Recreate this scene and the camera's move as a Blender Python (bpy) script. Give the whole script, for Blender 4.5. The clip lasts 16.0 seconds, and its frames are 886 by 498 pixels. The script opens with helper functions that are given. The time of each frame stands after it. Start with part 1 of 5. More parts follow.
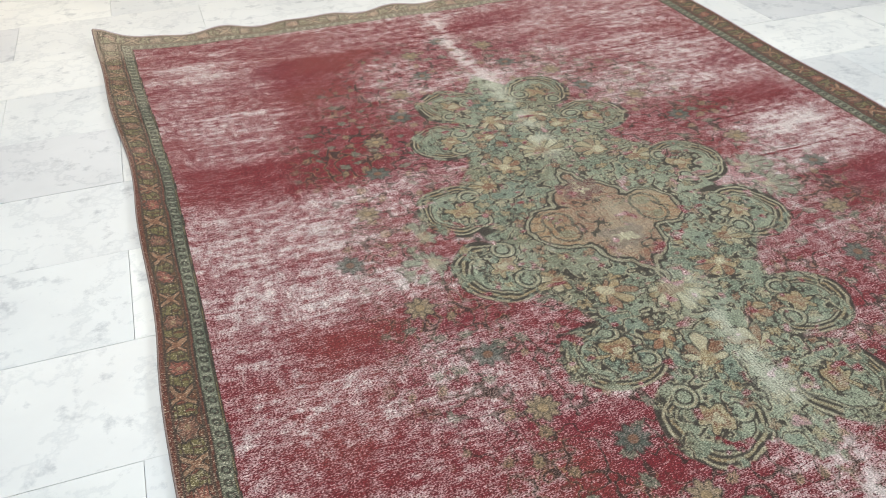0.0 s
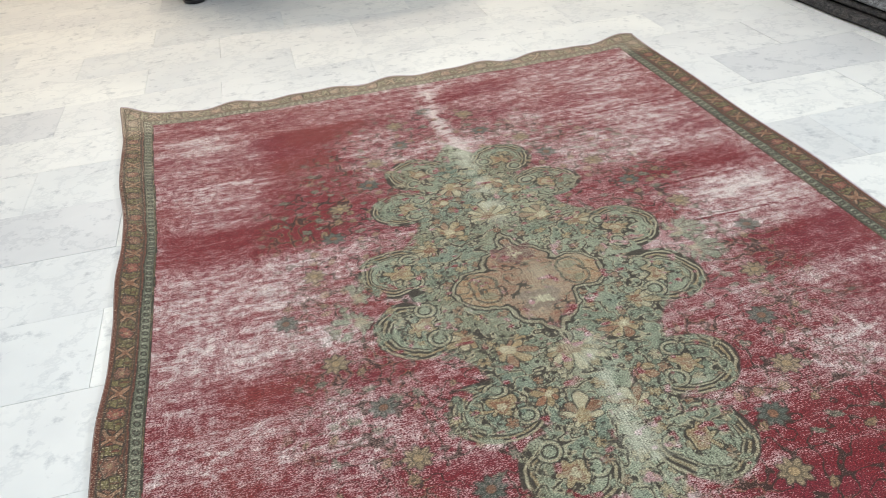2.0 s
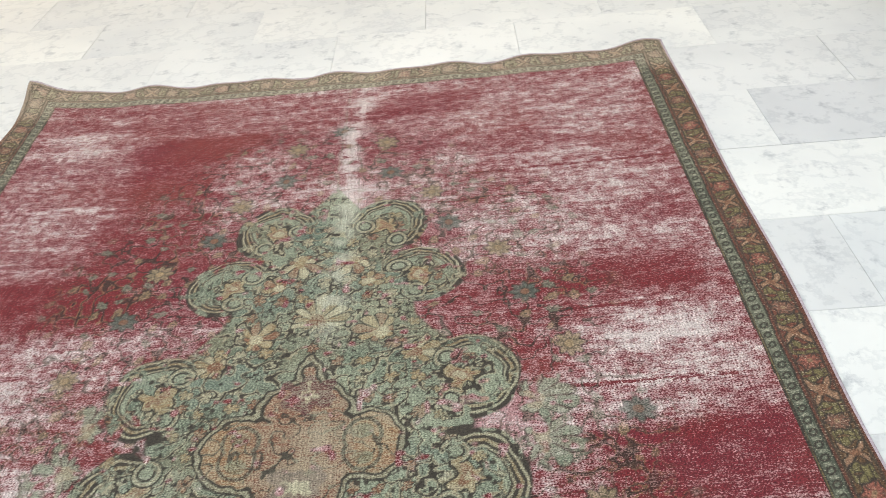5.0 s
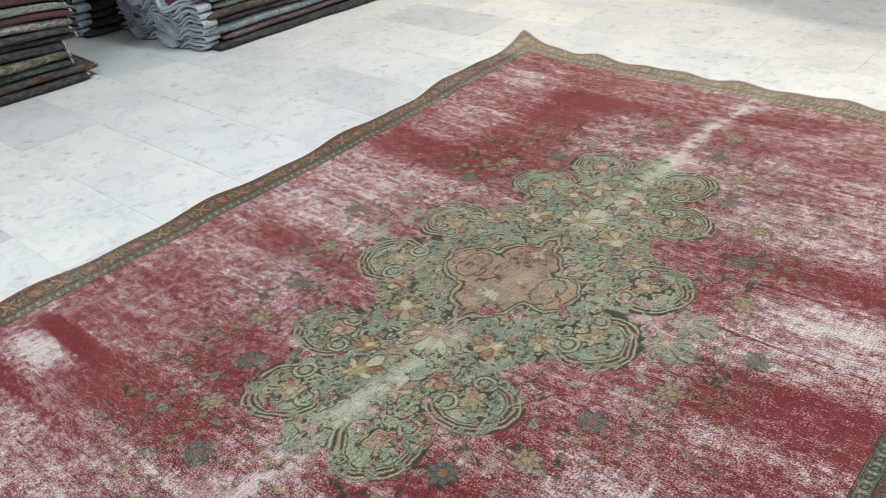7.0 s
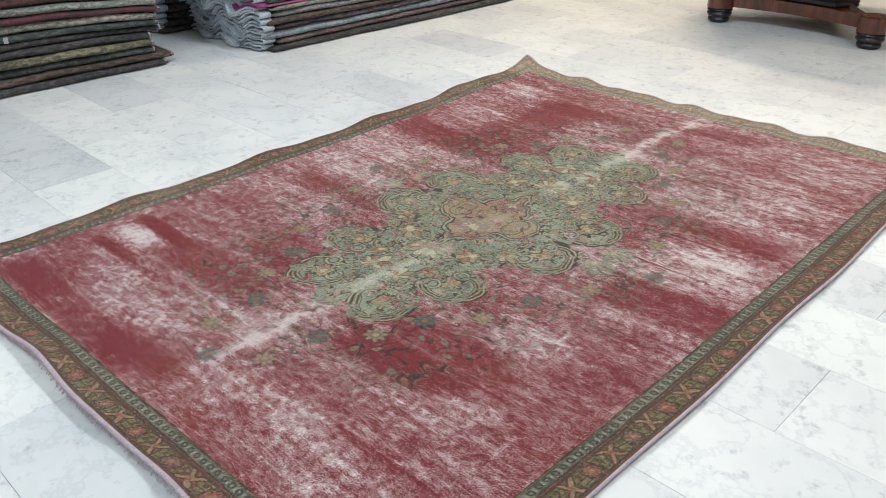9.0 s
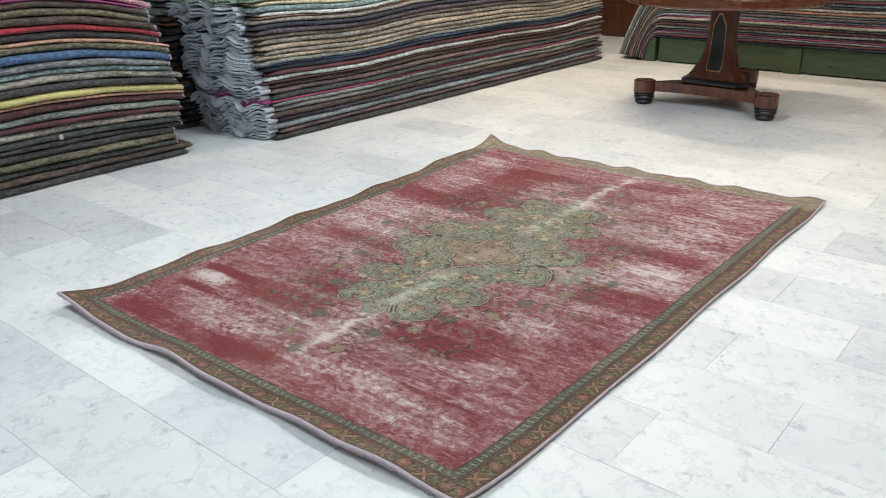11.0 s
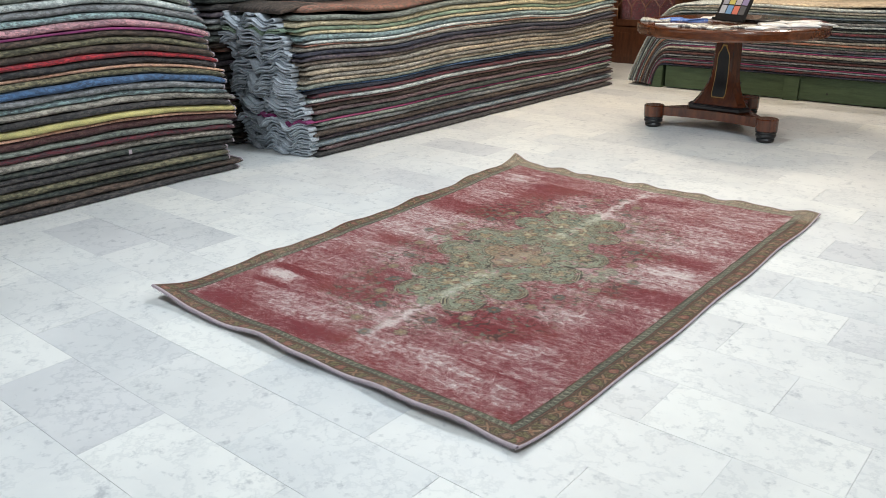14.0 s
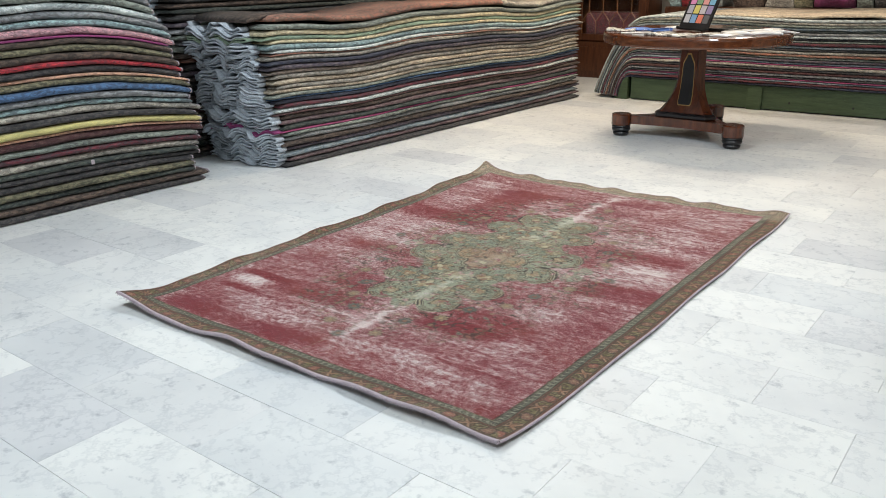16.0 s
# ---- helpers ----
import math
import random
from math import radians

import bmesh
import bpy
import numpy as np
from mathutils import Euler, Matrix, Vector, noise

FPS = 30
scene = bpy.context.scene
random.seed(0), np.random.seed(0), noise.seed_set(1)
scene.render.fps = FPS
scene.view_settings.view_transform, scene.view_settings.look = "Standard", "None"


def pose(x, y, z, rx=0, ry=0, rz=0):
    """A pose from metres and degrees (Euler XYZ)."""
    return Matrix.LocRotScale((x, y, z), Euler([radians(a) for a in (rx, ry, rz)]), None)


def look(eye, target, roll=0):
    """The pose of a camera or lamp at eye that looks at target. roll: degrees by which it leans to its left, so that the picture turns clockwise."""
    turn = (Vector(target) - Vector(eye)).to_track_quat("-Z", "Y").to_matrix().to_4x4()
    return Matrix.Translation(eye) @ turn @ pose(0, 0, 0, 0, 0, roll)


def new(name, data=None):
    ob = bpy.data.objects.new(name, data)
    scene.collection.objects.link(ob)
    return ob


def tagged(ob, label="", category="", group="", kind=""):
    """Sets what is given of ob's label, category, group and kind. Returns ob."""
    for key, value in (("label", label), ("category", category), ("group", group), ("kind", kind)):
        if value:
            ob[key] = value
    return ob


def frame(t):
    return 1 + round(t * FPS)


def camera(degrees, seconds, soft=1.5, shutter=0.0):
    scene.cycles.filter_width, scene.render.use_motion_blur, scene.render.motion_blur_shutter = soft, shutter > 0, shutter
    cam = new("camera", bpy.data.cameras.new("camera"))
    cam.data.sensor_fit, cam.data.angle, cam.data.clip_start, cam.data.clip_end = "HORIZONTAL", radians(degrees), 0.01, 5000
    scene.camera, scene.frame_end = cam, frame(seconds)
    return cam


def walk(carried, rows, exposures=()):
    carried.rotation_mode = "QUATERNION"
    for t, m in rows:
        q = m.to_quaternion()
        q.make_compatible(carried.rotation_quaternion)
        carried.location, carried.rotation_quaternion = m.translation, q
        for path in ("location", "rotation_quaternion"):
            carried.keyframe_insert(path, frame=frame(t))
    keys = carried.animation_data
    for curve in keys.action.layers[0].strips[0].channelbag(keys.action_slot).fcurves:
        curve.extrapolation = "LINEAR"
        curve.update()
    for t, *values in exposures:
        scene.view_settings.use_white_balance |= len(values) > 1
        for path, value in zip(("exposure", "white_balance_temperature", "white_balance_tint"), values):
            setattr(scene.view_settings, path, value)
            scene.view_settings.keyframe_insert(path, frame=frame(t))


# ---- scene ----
cam = camera(57.1, 16.0, 0.55, 0.12)
PATH = [
    (0, (0.173, 0.069, 1.04), (0.727, 1.584, -0.142), -1.1),
    (0.5, (0.199, 0.008, 1.075), (0.767, 1.583, -0.019), -0.8),
    (1, (0.25, -0.035, 1.11), (0.749, 1.572, 0.028), -2.4),
    (1.5, (0.379, -0.1, 1.134), (0.79, 1.532, 0.053), -3.9),
    (2, (0.512, -0.16, 1.145), (0.861, 1.489, 0.069), -5.6),
    (2.5, (0.606, -0.113, 1.135), (0.966, 1.521, 0.039), -6.2),
    (3, (0.721, 0.032, 1.148), (1.119, 1.652, 0.045), -5.1),
    (3.2, (0.776, 0.075, 1.133), (1.177, 1.692, 0.028), -5.7),
    (5.3, (1.486, 0.462, 1.153), (1.172, 2.006, -0.079), -6.8),
    (5.5, (1.575, 0.451, 1.112), (1.04, 1.964, -0.08), -6.9),
    (6, (1.79, 0.376, 1.113), (0.89, 1.734, -0.047), -6.5),
    (6.5, (1.899, 0.243, 1.107), (0.815, 1.527, 0.021), -6.6),
    (7, (2.049, 0.045, 1.125), (0.892, 1.297, 0.079), -5.1),
    (7.5, (2.212, -0.035, 1.13), (0.969, 1.127, 0.079), -4.3),
    (8, (2.373, -0.108, 1.141), (1.057, 0.977, 0.098), -4.3),
    (8.5, (2.462, -0.275, 1.137), (1.219, 0.944, 0.153), -1.2),
    (8.7, (2.504, -0.36, 1.157), (1.292, 0.896, 0.181), -0.2),
    (10.8, (2.941, -1.169, 1.324), (1.773, 0.259, 0.553), -1.4),
    (11, (2.935, -1.242, 1.337), (1.769, 0.199, 0.584), -1.3),
    (11.5, (2.99, -1.416, 1.38), (1.822, 0.039, 0.66), -1.3),
    (12, (3.094, -1.589, 1.425), (1.904, -0.126, 0.76), -2.6),
    (12.5, (3.122, -1.686, 1.458), (1.921, -0.21, 0.842), -2.2),
    (13, (3.094, -1.724, 1.454), (1.897, -0.253, 0.819), -1.5),
    (13.5, (3.076, -1.729, 1.44), (1.892, -0.268, 0.761), -0.8),
    (14, (3.076, -1.725, 1.433), (1.899, -0.268, 0.729), -0.8),
    (14.5, (3.067, -1.73, 1.428), (1.899, -0.263, 0.73), -0.7),
    (15, (3.054, -1.737, 1.404), (1.902, -0.259, 0.704), -0.3),
    (15.5, (3.045, -1.723, 1.356), (1.91, -0.228, 0.664), -0.5),
    (16, (3.042, -1.727, 1.325), (1.918, -0.207, 0.673), -0.9),
]
walk(cam, [(t, look(eye, target, roll)) for t, eye, target, roll in PATH])

# ---- world and light ----
world = bpy.data.worlds.new("world")
scene.world = world
world.use_nodes = True
world.node_tree.nodes["Background"].inputs[0].default_value = (0.8, 0.9, 1.0, 1)
world.node_tree.nodes["Background"].inputs[1].default_value = 0.3

COOL, WARM = (0.84, 0.94, 1.0), (1.0, 0.82, 0.61)
CEIL = 3.1
LAMPS = [(0.1, -0.8, COOL, 50), (2.9, -1.6, COOL, 36), (0.1, 2.1, COOL, 50), (2.9, 1.9, COOL, 44),
         (-0.35, 5.1, WARM, 74), (2.9, 3.9, WARM, 26), (0.8, 7.0, (1.0, 0.89, 0.76), 28)]
scene.view_settings.exposure = 0.0


# ---- mesh helpers ----
def mesh_ob(name, verts, faces, mat=None, parent=None, smooth=False, label=""):
    me = bpy.data.meshes.new(name)
    me.from_pydata([tuple(v) for v in verts], [], faces)
    me.update()
    if smooth:
        me.polygons.foreach_set("use_smooth", [True] * len(me.polygons))
    if mat:
        me.materials.append(mat)
    ob = new(name, me)
    if parent:
        ob.parent = parent
    if label:
        ob["label"] = label
    return ob


def part(name, bm, mat, parent=None, label="", smooth=False):
    me = bpy.data.meshes.new(name)
    bmesh.ops.recalc_face_normals(bm, faces=bm.faces)
    bm.to_mesh(me)
    bm.free()
    if smooth:
        me.polygons.foreach_set("use_smooth", [True] * len(me.polygons))
    if mat:
        me.materials.append(mat)
    ob = new(name, me)
    if parent:
        ob.parent = parent
    if label:
        ob["label"] = label
    return ob


def box(x0, x1, y0, y1, z0, z1, bevel=0.0, bm=None):
    bm = bm or bmesh.new()
    r = bmesh.ops.create_cube(bm, size=1)
    for v in r["verts"]:
        v.co = Vector((x0 + (v.co.x + 0.5) * (x1 - x0), y0 + (v.co.y + 0.5) * (y1 - y0), z0 + (v.co.z + 0.5) * (z1 - z0)))
    if bevel:
        edges = list({e for v in r["verts"] for e in v.link_edges})
        bmesh.ops.bevel(bm, geom=edges, offset=bevel, segments=2, affect="EDGES")
    return bm


def lathe(profile, seg=48):
    """A turned solid from (radius, height) pairs."""
    bm = bmesh.new()
    rings = []
    for r, z in profile:
        rings.append([bm.verts.new((r * math.cos(2 * math.pi * k / seg), r * math.sin(2 * math.pi * k / seg), z)) for k in range(seg)])
    for a, b in zip(rings, rings[1:]):
        for k in range(seg):
            bm.faces.new((a[k], a[(k + 1) % seg], b[(k + 1) % seg], b[k]))
    bm.faces.new(list(reversed(rings[0])))
    bm.faces.new(rings[-1])
    return bm


def tube(points, radius, sides=6):
    """Vertices and faces of a round cord along points."""
    verts, faces = [], []
    pts = [Vector(p) for p in points]
    for n, p in enumerate(pts):
        ahead = (pts[min(n + 1, len(pts) - 1)] - pts[max(n - 1, 0)]).normalized()
        side = ahead.cross(Vector((0, 0, 1)))
        if side.length < 0.05:
            side = ahead.cross(Vector((0, 1, 0)))
        side.normalize()
        up = side.cross(ahead)
        for k in range(sides):
            a = 2 * math.pi * k / sides
            verts.append(p + radius * (math.cos(a) * side + math.sin(a) * up))
    for n in range(len(pts) - 1):
        for k in range(sides):
            a, b = n * sides + k, n * sides + (k + 1) % sides
            faces.append((a, b, b + sides, a + sides))
    faces.append(tuple(range(sides)))
    faces.append(tuple(reversed(range((len(pts) - 1) * sides, len(pts) * sides))))
    return verts, faces


# ---- materials ----
def material(name, rough=0.6, metal=0.0):
    m = bpy.data.materials.new(name)
    m.use_nodes = True
    b = m.node_tree.nodes["Principled BSDF"]
    b.inputs["Roughness"].default_value = rough
    b.inputs["Metallic"].default_value = metal
    return m, m.node_tree.nodes, m.node_tree.links, b


def ramp_node(nodes, stops):
    r = nodes.new("ShaderNodeValToRGB")
    while len(r.color_ramp.elements) < len(stops):
        r.color_ramp.elements.new(0.5)
    for e, (p, c) in zip(r.color_ramp.elements, stops):
        e.position, e.color = p, (*c, 1)
    return r


def noise_node(nodes, links, vec, scale, detail=4.0, rough=0.6):
    n = nodes.new("ShaderNodeTexNoise")
    n.inputs["Scale"].default_value = scale
    n.inputs["Detail"].default_value = detail
    n.inputs["Roughness"].default_value = rough
    if vec:
        links.new(vec, n.inputs["Vector"])
    return n


def mix_node(nodes, links, fac, a, b, mode="MIX"):
    m = nodes.new("ShaderNodeMix")
    m.data_type, m.blend_type = "RGBA", mode
    for sock, v in ((m.inputs[0], fac), (m.inputs[6], a), (m.inputs[7], b)):
        if isinstance(v, bpy.types.NodeSocket):
            links.new(v, sock)
        else:
            sock.default_value = v if isinstance(v, (int, float)) else (*v, 1)
    return m.outputs[2]


def bump_to(nodes, links, b, height, strength, dist=0.005):
    n = nodes.new("ShaderNodeBump")
    n.inputs["Strength"].default_value = strength
    n.inputs["Distance"].default_value = dist
    links.new(height, n.inputs["Height"])
    links.new(n.outputs[0], b.inputs["Normal"])


def coords(nodes, links, kind="Object", scale=(1, 1, 1), shift=True):
    tc = nodes.new("ShaderNodeTexCoord")
    mp = nodes.new("ShaderNodeMapping")
    mp.inputs["Scale"].default_value = scale
    links.new(tc.outputs[kind], mp.inputs["Vector"])
    if shift:
        oi = nodes.new("ShaderNodeObjectInfo")
        mul = nodes.new("ShaderNodeVectorMath")
        mul.operation = "SCALE"
        mul.inputs[0].default_value = (37.0, 53.0, 19.0)
        links.new(oi.outputs["Random"], mul.inputs["Scale"])
        links.new(mul.outputs[0], mp.inputs["Location"])
    return mp.outputs[0]


def marble(name, light, dark, vein=0.45):
    m, n, l, b = material(name, 0.3)
    v = coords(n, l)
    cloud = noise_node(n, l, v, 2.2, 5, 0.6)
    fine = noise_node(n, l, v, 17, 6, 0.68)
    warp = noise_node(n, l, v, 5.0, 6, 0.65)
    base = ramp_node(n, [(0.35, dark), (0.62, light)])
    l.new(cloud.outputs[0], base.inputs[0])
    streak = ramp_node(n, [(0.465, (1, 1, 1)), (0.5, (0.72, 0.74, 0.77)), (0.525, (1, 1, 1))])
    l.new(warp.outputs[0], streak.inputs[0])
    c1 = mix_node(n, l, vein, base.outputs[0], streak.outputs[0], "MULTIPLY")
    speck = ramp_node(n, [(0.30, (0.60, 0.62, 0.66)), (0.43, (1, 1, 1))])
    l.new(fine.outputs[0], speck.inputs[0])
    c2 = mix_node(n, l, 0.8, c1, speck.outputs[0], "MULTIPLY")
    oi = n.new("ShaderNodeObjectInfo")
    tone = ramp_node(n, [(0.0, (0.90, 0.915, 0.93)), (0.3, (0.97, 0.97, 0.97)), (1.0, (1.03, 1.03, 1.015))])
    l.new(oi.outputs["Random"], tone.inputs[0])
    c3 = mix_node(n, l, 1.0, c2, tone.outputs[0], "MULTIPLY")
    l.new(c3, b.inputs["Base Color"])
    rr = ramp_node(n, [(0.3, (0.36,) * 3), (0.7, (0.52,) * 3)])
    l.new(cloud.outputs[0], rr.inputs[0])
    l.new(rr.outputs[0], b.inputs["Roughness"])
    bump_to(n, l, b, fine.outputs[0], 0.04, 0.002)
    return m


def plain(name, colour, rough=0.6, grain=40, amount=0.25, metal=0.0, bump=0.15, stretch=(1, 1, 1)):
    m, n, l, b = material(name, rough, metal)
    v = coords(n, l, scale=stretch)
    a = noise_node(n, l, v, grain, 5)
    c = noise_node(n, l, v, grain / 9, 3)
    lo = tuple(x * (1 - amount) for x in colour)
    hi = tuple(min(1, x * (1 + amount)) for x in colour)
    r1 = ramp_node(n, [(0.3, lo), (0.7, hi)])
    l.new(a.outputs[0], r1.inputs[0])
    r2 = ramp_node(n, [(0.3, (1 - amount / 2,) * 3), (0.7, (1, 1, 1))])
    l.new(c.outputs[0], r2.inputs[0])
    l.new(mix_node(n, l, 1.0, r1.outputs[0], r2.outputs[0], "MULTIPLY"), b.inputs["Base Color"])
    bump_to(n, l, b, a.outputs[0], bump, 0.002)
    return m


def wood(name, dark, light, rough=0.25, along=(1, 12, 12), coat=0.0):
    m, n, l, b = material(name, rough)
    v = coords(n, l, scale=along)
    a = noise_node(n, l, v, 3.0, 8, 0.65)
    f = noise_node(n, l, v, 22, 4, 0.7)
    r = ramp_node(n, [(0.3, dark), (0.68, light)])
    l.new(a.outputs[0], r.inputs[0])
    r2 = ramp_node(n, [(0.35, (0.6, 0.6, 0.6)), (0.6, (1, 1, 1))])
    l.new(f.outputs[0], r2.inputs[0])
    l.new(mix_node(n, l, 0.6, r.outputs[0], r2.outputs[0], "MULTIPLY"), b.inputs["Base Color"])
    b.inputs["Coat Weight"].default_value = coat
    bump_to(n, l, b, f.outputs[0], 0.06, 0.001)
    return m


def wool(name, main, second, amount=0.5, scale=48.0, worn=0.10):
    """Woven pile of a folded rug: ornament in a second colour, worn specks, short fibres."""
    m, n, l, b = material(name, 0.95)
    b.inputs["Sheen Weight"].default_value = 0.05
    b.inputs["Sheen Roughness"].default_value = 0.6
    v = coords(n, l, scale=(0.7, 1, 1.5))
    orn = noise_node(n, l, v, scale, 3, 0.6)
    r = ramp_node(n, [(0.48, main), (0.52, second)])
    l.new(orn.outputs[0], r.inputs[0])
    c = mix_node(n, l, amount, main, r.outputs[0])
    line = noise_node(n, l, v, scale * 0.62, 2, 0.6)
    lr = ramp_node(n, [(0.44, (1, 1, 1)), (0.475, (0.42, 0.40, 0.40)), (0.50, (0.42, 0.40, 0.40)), (0.53, (1, 1, 1))])
    l.new(line.outputs[0], lr.inputs[0])
    patch = noise_node(n, l, v, 5.0, 2, 0.5)
    pr = ramp_node(n, [(0.40, (0, 0, 0)), (0.56, (amount,) * 3)])
    l.new(patch.outputs[0], pr.inputs[0])
    c = mix_node(n, l, pr.outputs[0], c, mix_node(n, l, 1.0, c, lr.outputs[0], "MULTIPLY"))
    big = noise_node(n, l, v, 3.5, 4, 0.6)
    br = ramp_node(n, [(0.35, (0.65, 0.65, 0.67)), (0.65, (1.25, 1.22, 1.2))])
    l.new(big.outputs[0], br.inputs[0])
    c = mix_node(n, l, 0.9, c, br.outputs[0], "MULTIPLY")
    fibre = noise_node(n, l, v, 220, 3, 0.7)
    wr = ramp_node(n, [(0.50, (0, 0, 0)), (0.75, (worn,) * 3)])
    l.new(fibre.outputs[0], wr.inputs[0])
    c = mix_node(n, l, wr.outputs[0], c, (0.55, 0.52, 0.47))
    fr = ramp_node(n, [(0.3, (0.6, 0.6, 0.6)), (0.7, (1.3, 1.3, 1.3))])
    l.new(fibre.outputs[0], fr.inputs[0])
    c = mix_node(n, l, 0.8, c, fr.outputs[0], "MULTIPLY")
    l.new(c, b.inputs["Base Color"])
    bump_to(n, l, b, fibre.outputs[0], 0.6, 0.005)
    return m


M_MARBLE = marble("white_marble", (0.74, 0.75, 0.745), (0.655, 0.67, 0.68), 0.40)
M_MARBLE_GREY = marble("grey_marble", (0.63, 0.64, 0.66), (0.55, 0.565, 0.59), 0.5)
M_GROUT = plain("grout", (0.66, 0.665, 0.66), 0.85, 60, 0.15)
M_WALL = plain("painted_wall", (0.50, 0.47, 0.43), 0.85, 14, 0.06)
M_CEIL = plain("ceiling_paint", (0.78, 0.78, 0.77), 0.9, 20, 0.05)
M_MAHOGANY = wood("mahogany", (0.042, 0.009, 0.004), (0.150, 0.036, 0.011), 0.22, (10, 10, 1.2), 0.4)
M_MAHOGANY_TOP = wood("mahogany_top", (0.060, 0.015, 0.006), (0.17, 0.052, 0.018), 0.2, (1.5, 12, 12), 0.5)
M_EBONY = plain("ebonised_wood", (0.012, 0.012, 0.015), 0.3, 50, 0.3)
M_BRASS = plain("brass_inlay", (0.45, 0.27, 0.09), 0.4, 80, 0.2, 0.7)
M_GREENWOOD = wood("green_stained_boards", (0.030, 0.055, 0.026), (0.065, 0.105, 0.050), 0.6, (1.2, 12, 12))
M_CABINET = wood("cabinet_wood", (0.05, 0.016, 0.008), (0.12, 0.045, 0.02), 0.35, (12, 12, 1.5), 0.2)
M_CORD = plain("pale_cord", (0.47, 0.40, 0.44), 0.95, 260, 0.35, bump=0.6)
M_BACK = plain("woven_backing", (0.30, 0.22, 0.20), 0.95, 220, 0.35, bump=0.5)
M_GREYBACK = plain("grey_backing", (0.46, 0.51, 0.57), 0.95, 120, 0.4, bump=0.6)
M_PAPER = plain("paper", (0.75, 0.76, 0.78), 0.5, 30, 0.08, bump=0.05)
M_BLACK = plain("black_plastic", (0.012, 0.012, 0.014), 0.35, 50, 0.3)
M_IRON = plain("painted_steel", (0.75, 0.75, 0.73), 0.5, 40, 0.06)

# ---- floor ----
X0, X1, Y0, Y1 = -4.2, 5.2, -5.0, 9.0
floor = part("floor", box(X0, X1, Y0, Y1, -0.12, -0.008), M_GROUT)
tagged(floor, "white polished marble tile floor with thin joints", "floor", kind="structure")


def wall(name, *b):
    w = part(name, box(*b), M_WALL)
    return tagged(w, "plain off-white painted shop wall", "wall", kind="structure")


wall("wall_north", X0 - 0.2, X1 + 0.2, Y1, Y1 + 0.2, -0.12, CEIL)
wall("wall_south", X0 - 0.2, X1 + 0.2, Y0 - 0.2, Y0, -0.12, CEIL)
wall("wall_west", X0 - 0.2, X0, Y0, Y1, -0.12, CEIL)
wall("wall_east", X1, X1 + 0.2, Y0, Y1, -0.12, CEIL)
ceiling = part("ceiling", box(X0 - 0.2, X1 + 0.2, Y0 - 0.2, Y1 + 0.2, CEIL, CEIL + 0.15), M_CEIL)
tagged(ceiling, "plain white ceiling", "ceiling", kind="structure")

m, n, l, b = material("tube_light", 0.4)
b.inputs["Emission Color"].default_value = (1, 0.97, 0.92, 1)
b.inputs["Emission Strength"].default_value = 3.0
M_TUBE = m
for lx, ly, lc, lw in LAMPS:
    fix = part("ceiling_light", box(-0.65, 0.65, -0.17, 0.17, -0.06, 0.0, 0.008), M_IRON)
    fix.matrix_basis = pose(lx, ly, CEIL)
    tagged(fix, "white steel ceiling light with a bright diffuser", "light", "ceiling lights")
    part("diffuser", box(-0.62, 0.62, -0.14, 0.14, -0.068, -0.0605), M_TUBE, fix)
    ld = bpy.data.lights.new("ceiling_lamp", "AREA")
    ld.shape, ld.size, ld.size_y, ld.energy, ld.color = "RECTANGLE", 1.2, 0.3, lw, lc
    new("ceiling_lamp", ld).matrix_basis = pose(lx, ly, CEIL - 0.075)

# ---- value noise for woven patterns ----
_rng = np.random.RandomState(7)
_LAT = _rng.rand(8, 256, 256)


def vnoise(x, y, k=0):
    xi, yi = np.floor(x).astype(int), np.floor(y).astype(int)
    fx, fy = x - xi, y - yi
    fx, fy = fx * fx * (3 - 2 * fx), fy * fy * (3 - 2 * fy)
    g = _LAT[k]
    a, b_ = g[yi % 256, xi % 256], g[yi % 256, (xi + 1) % 256]
    c, d = g[(yi + 1) % 256, xi % 256], g[(yi + 1) % 256, (xi + 1) % 256]
    return (a * (1 - fx) + b_ * fx) * (1 - fy) + (c * (1 - fx) + d * fx) * fy


def fbm(x, y, k=0, octaves=3):
    out, amp, tot = 0, 1.0, 0.0
    for o in range(octaves):
        out = out + amp * vnoise(x * 2**o + 17.3 * o, y * 2**o + 5.1 * o, (k + o) % 8)
        tot += amp
        amp *= 0.55
    return out / tot


def step(lo, hi, x):
    s = np.clip((x - lo) / (hi - lo), 0, 1)
    return s * s * (3 - 2 * s)


# ---- the rug ----
RUG_W, RUG_L = 1.98, 2.86


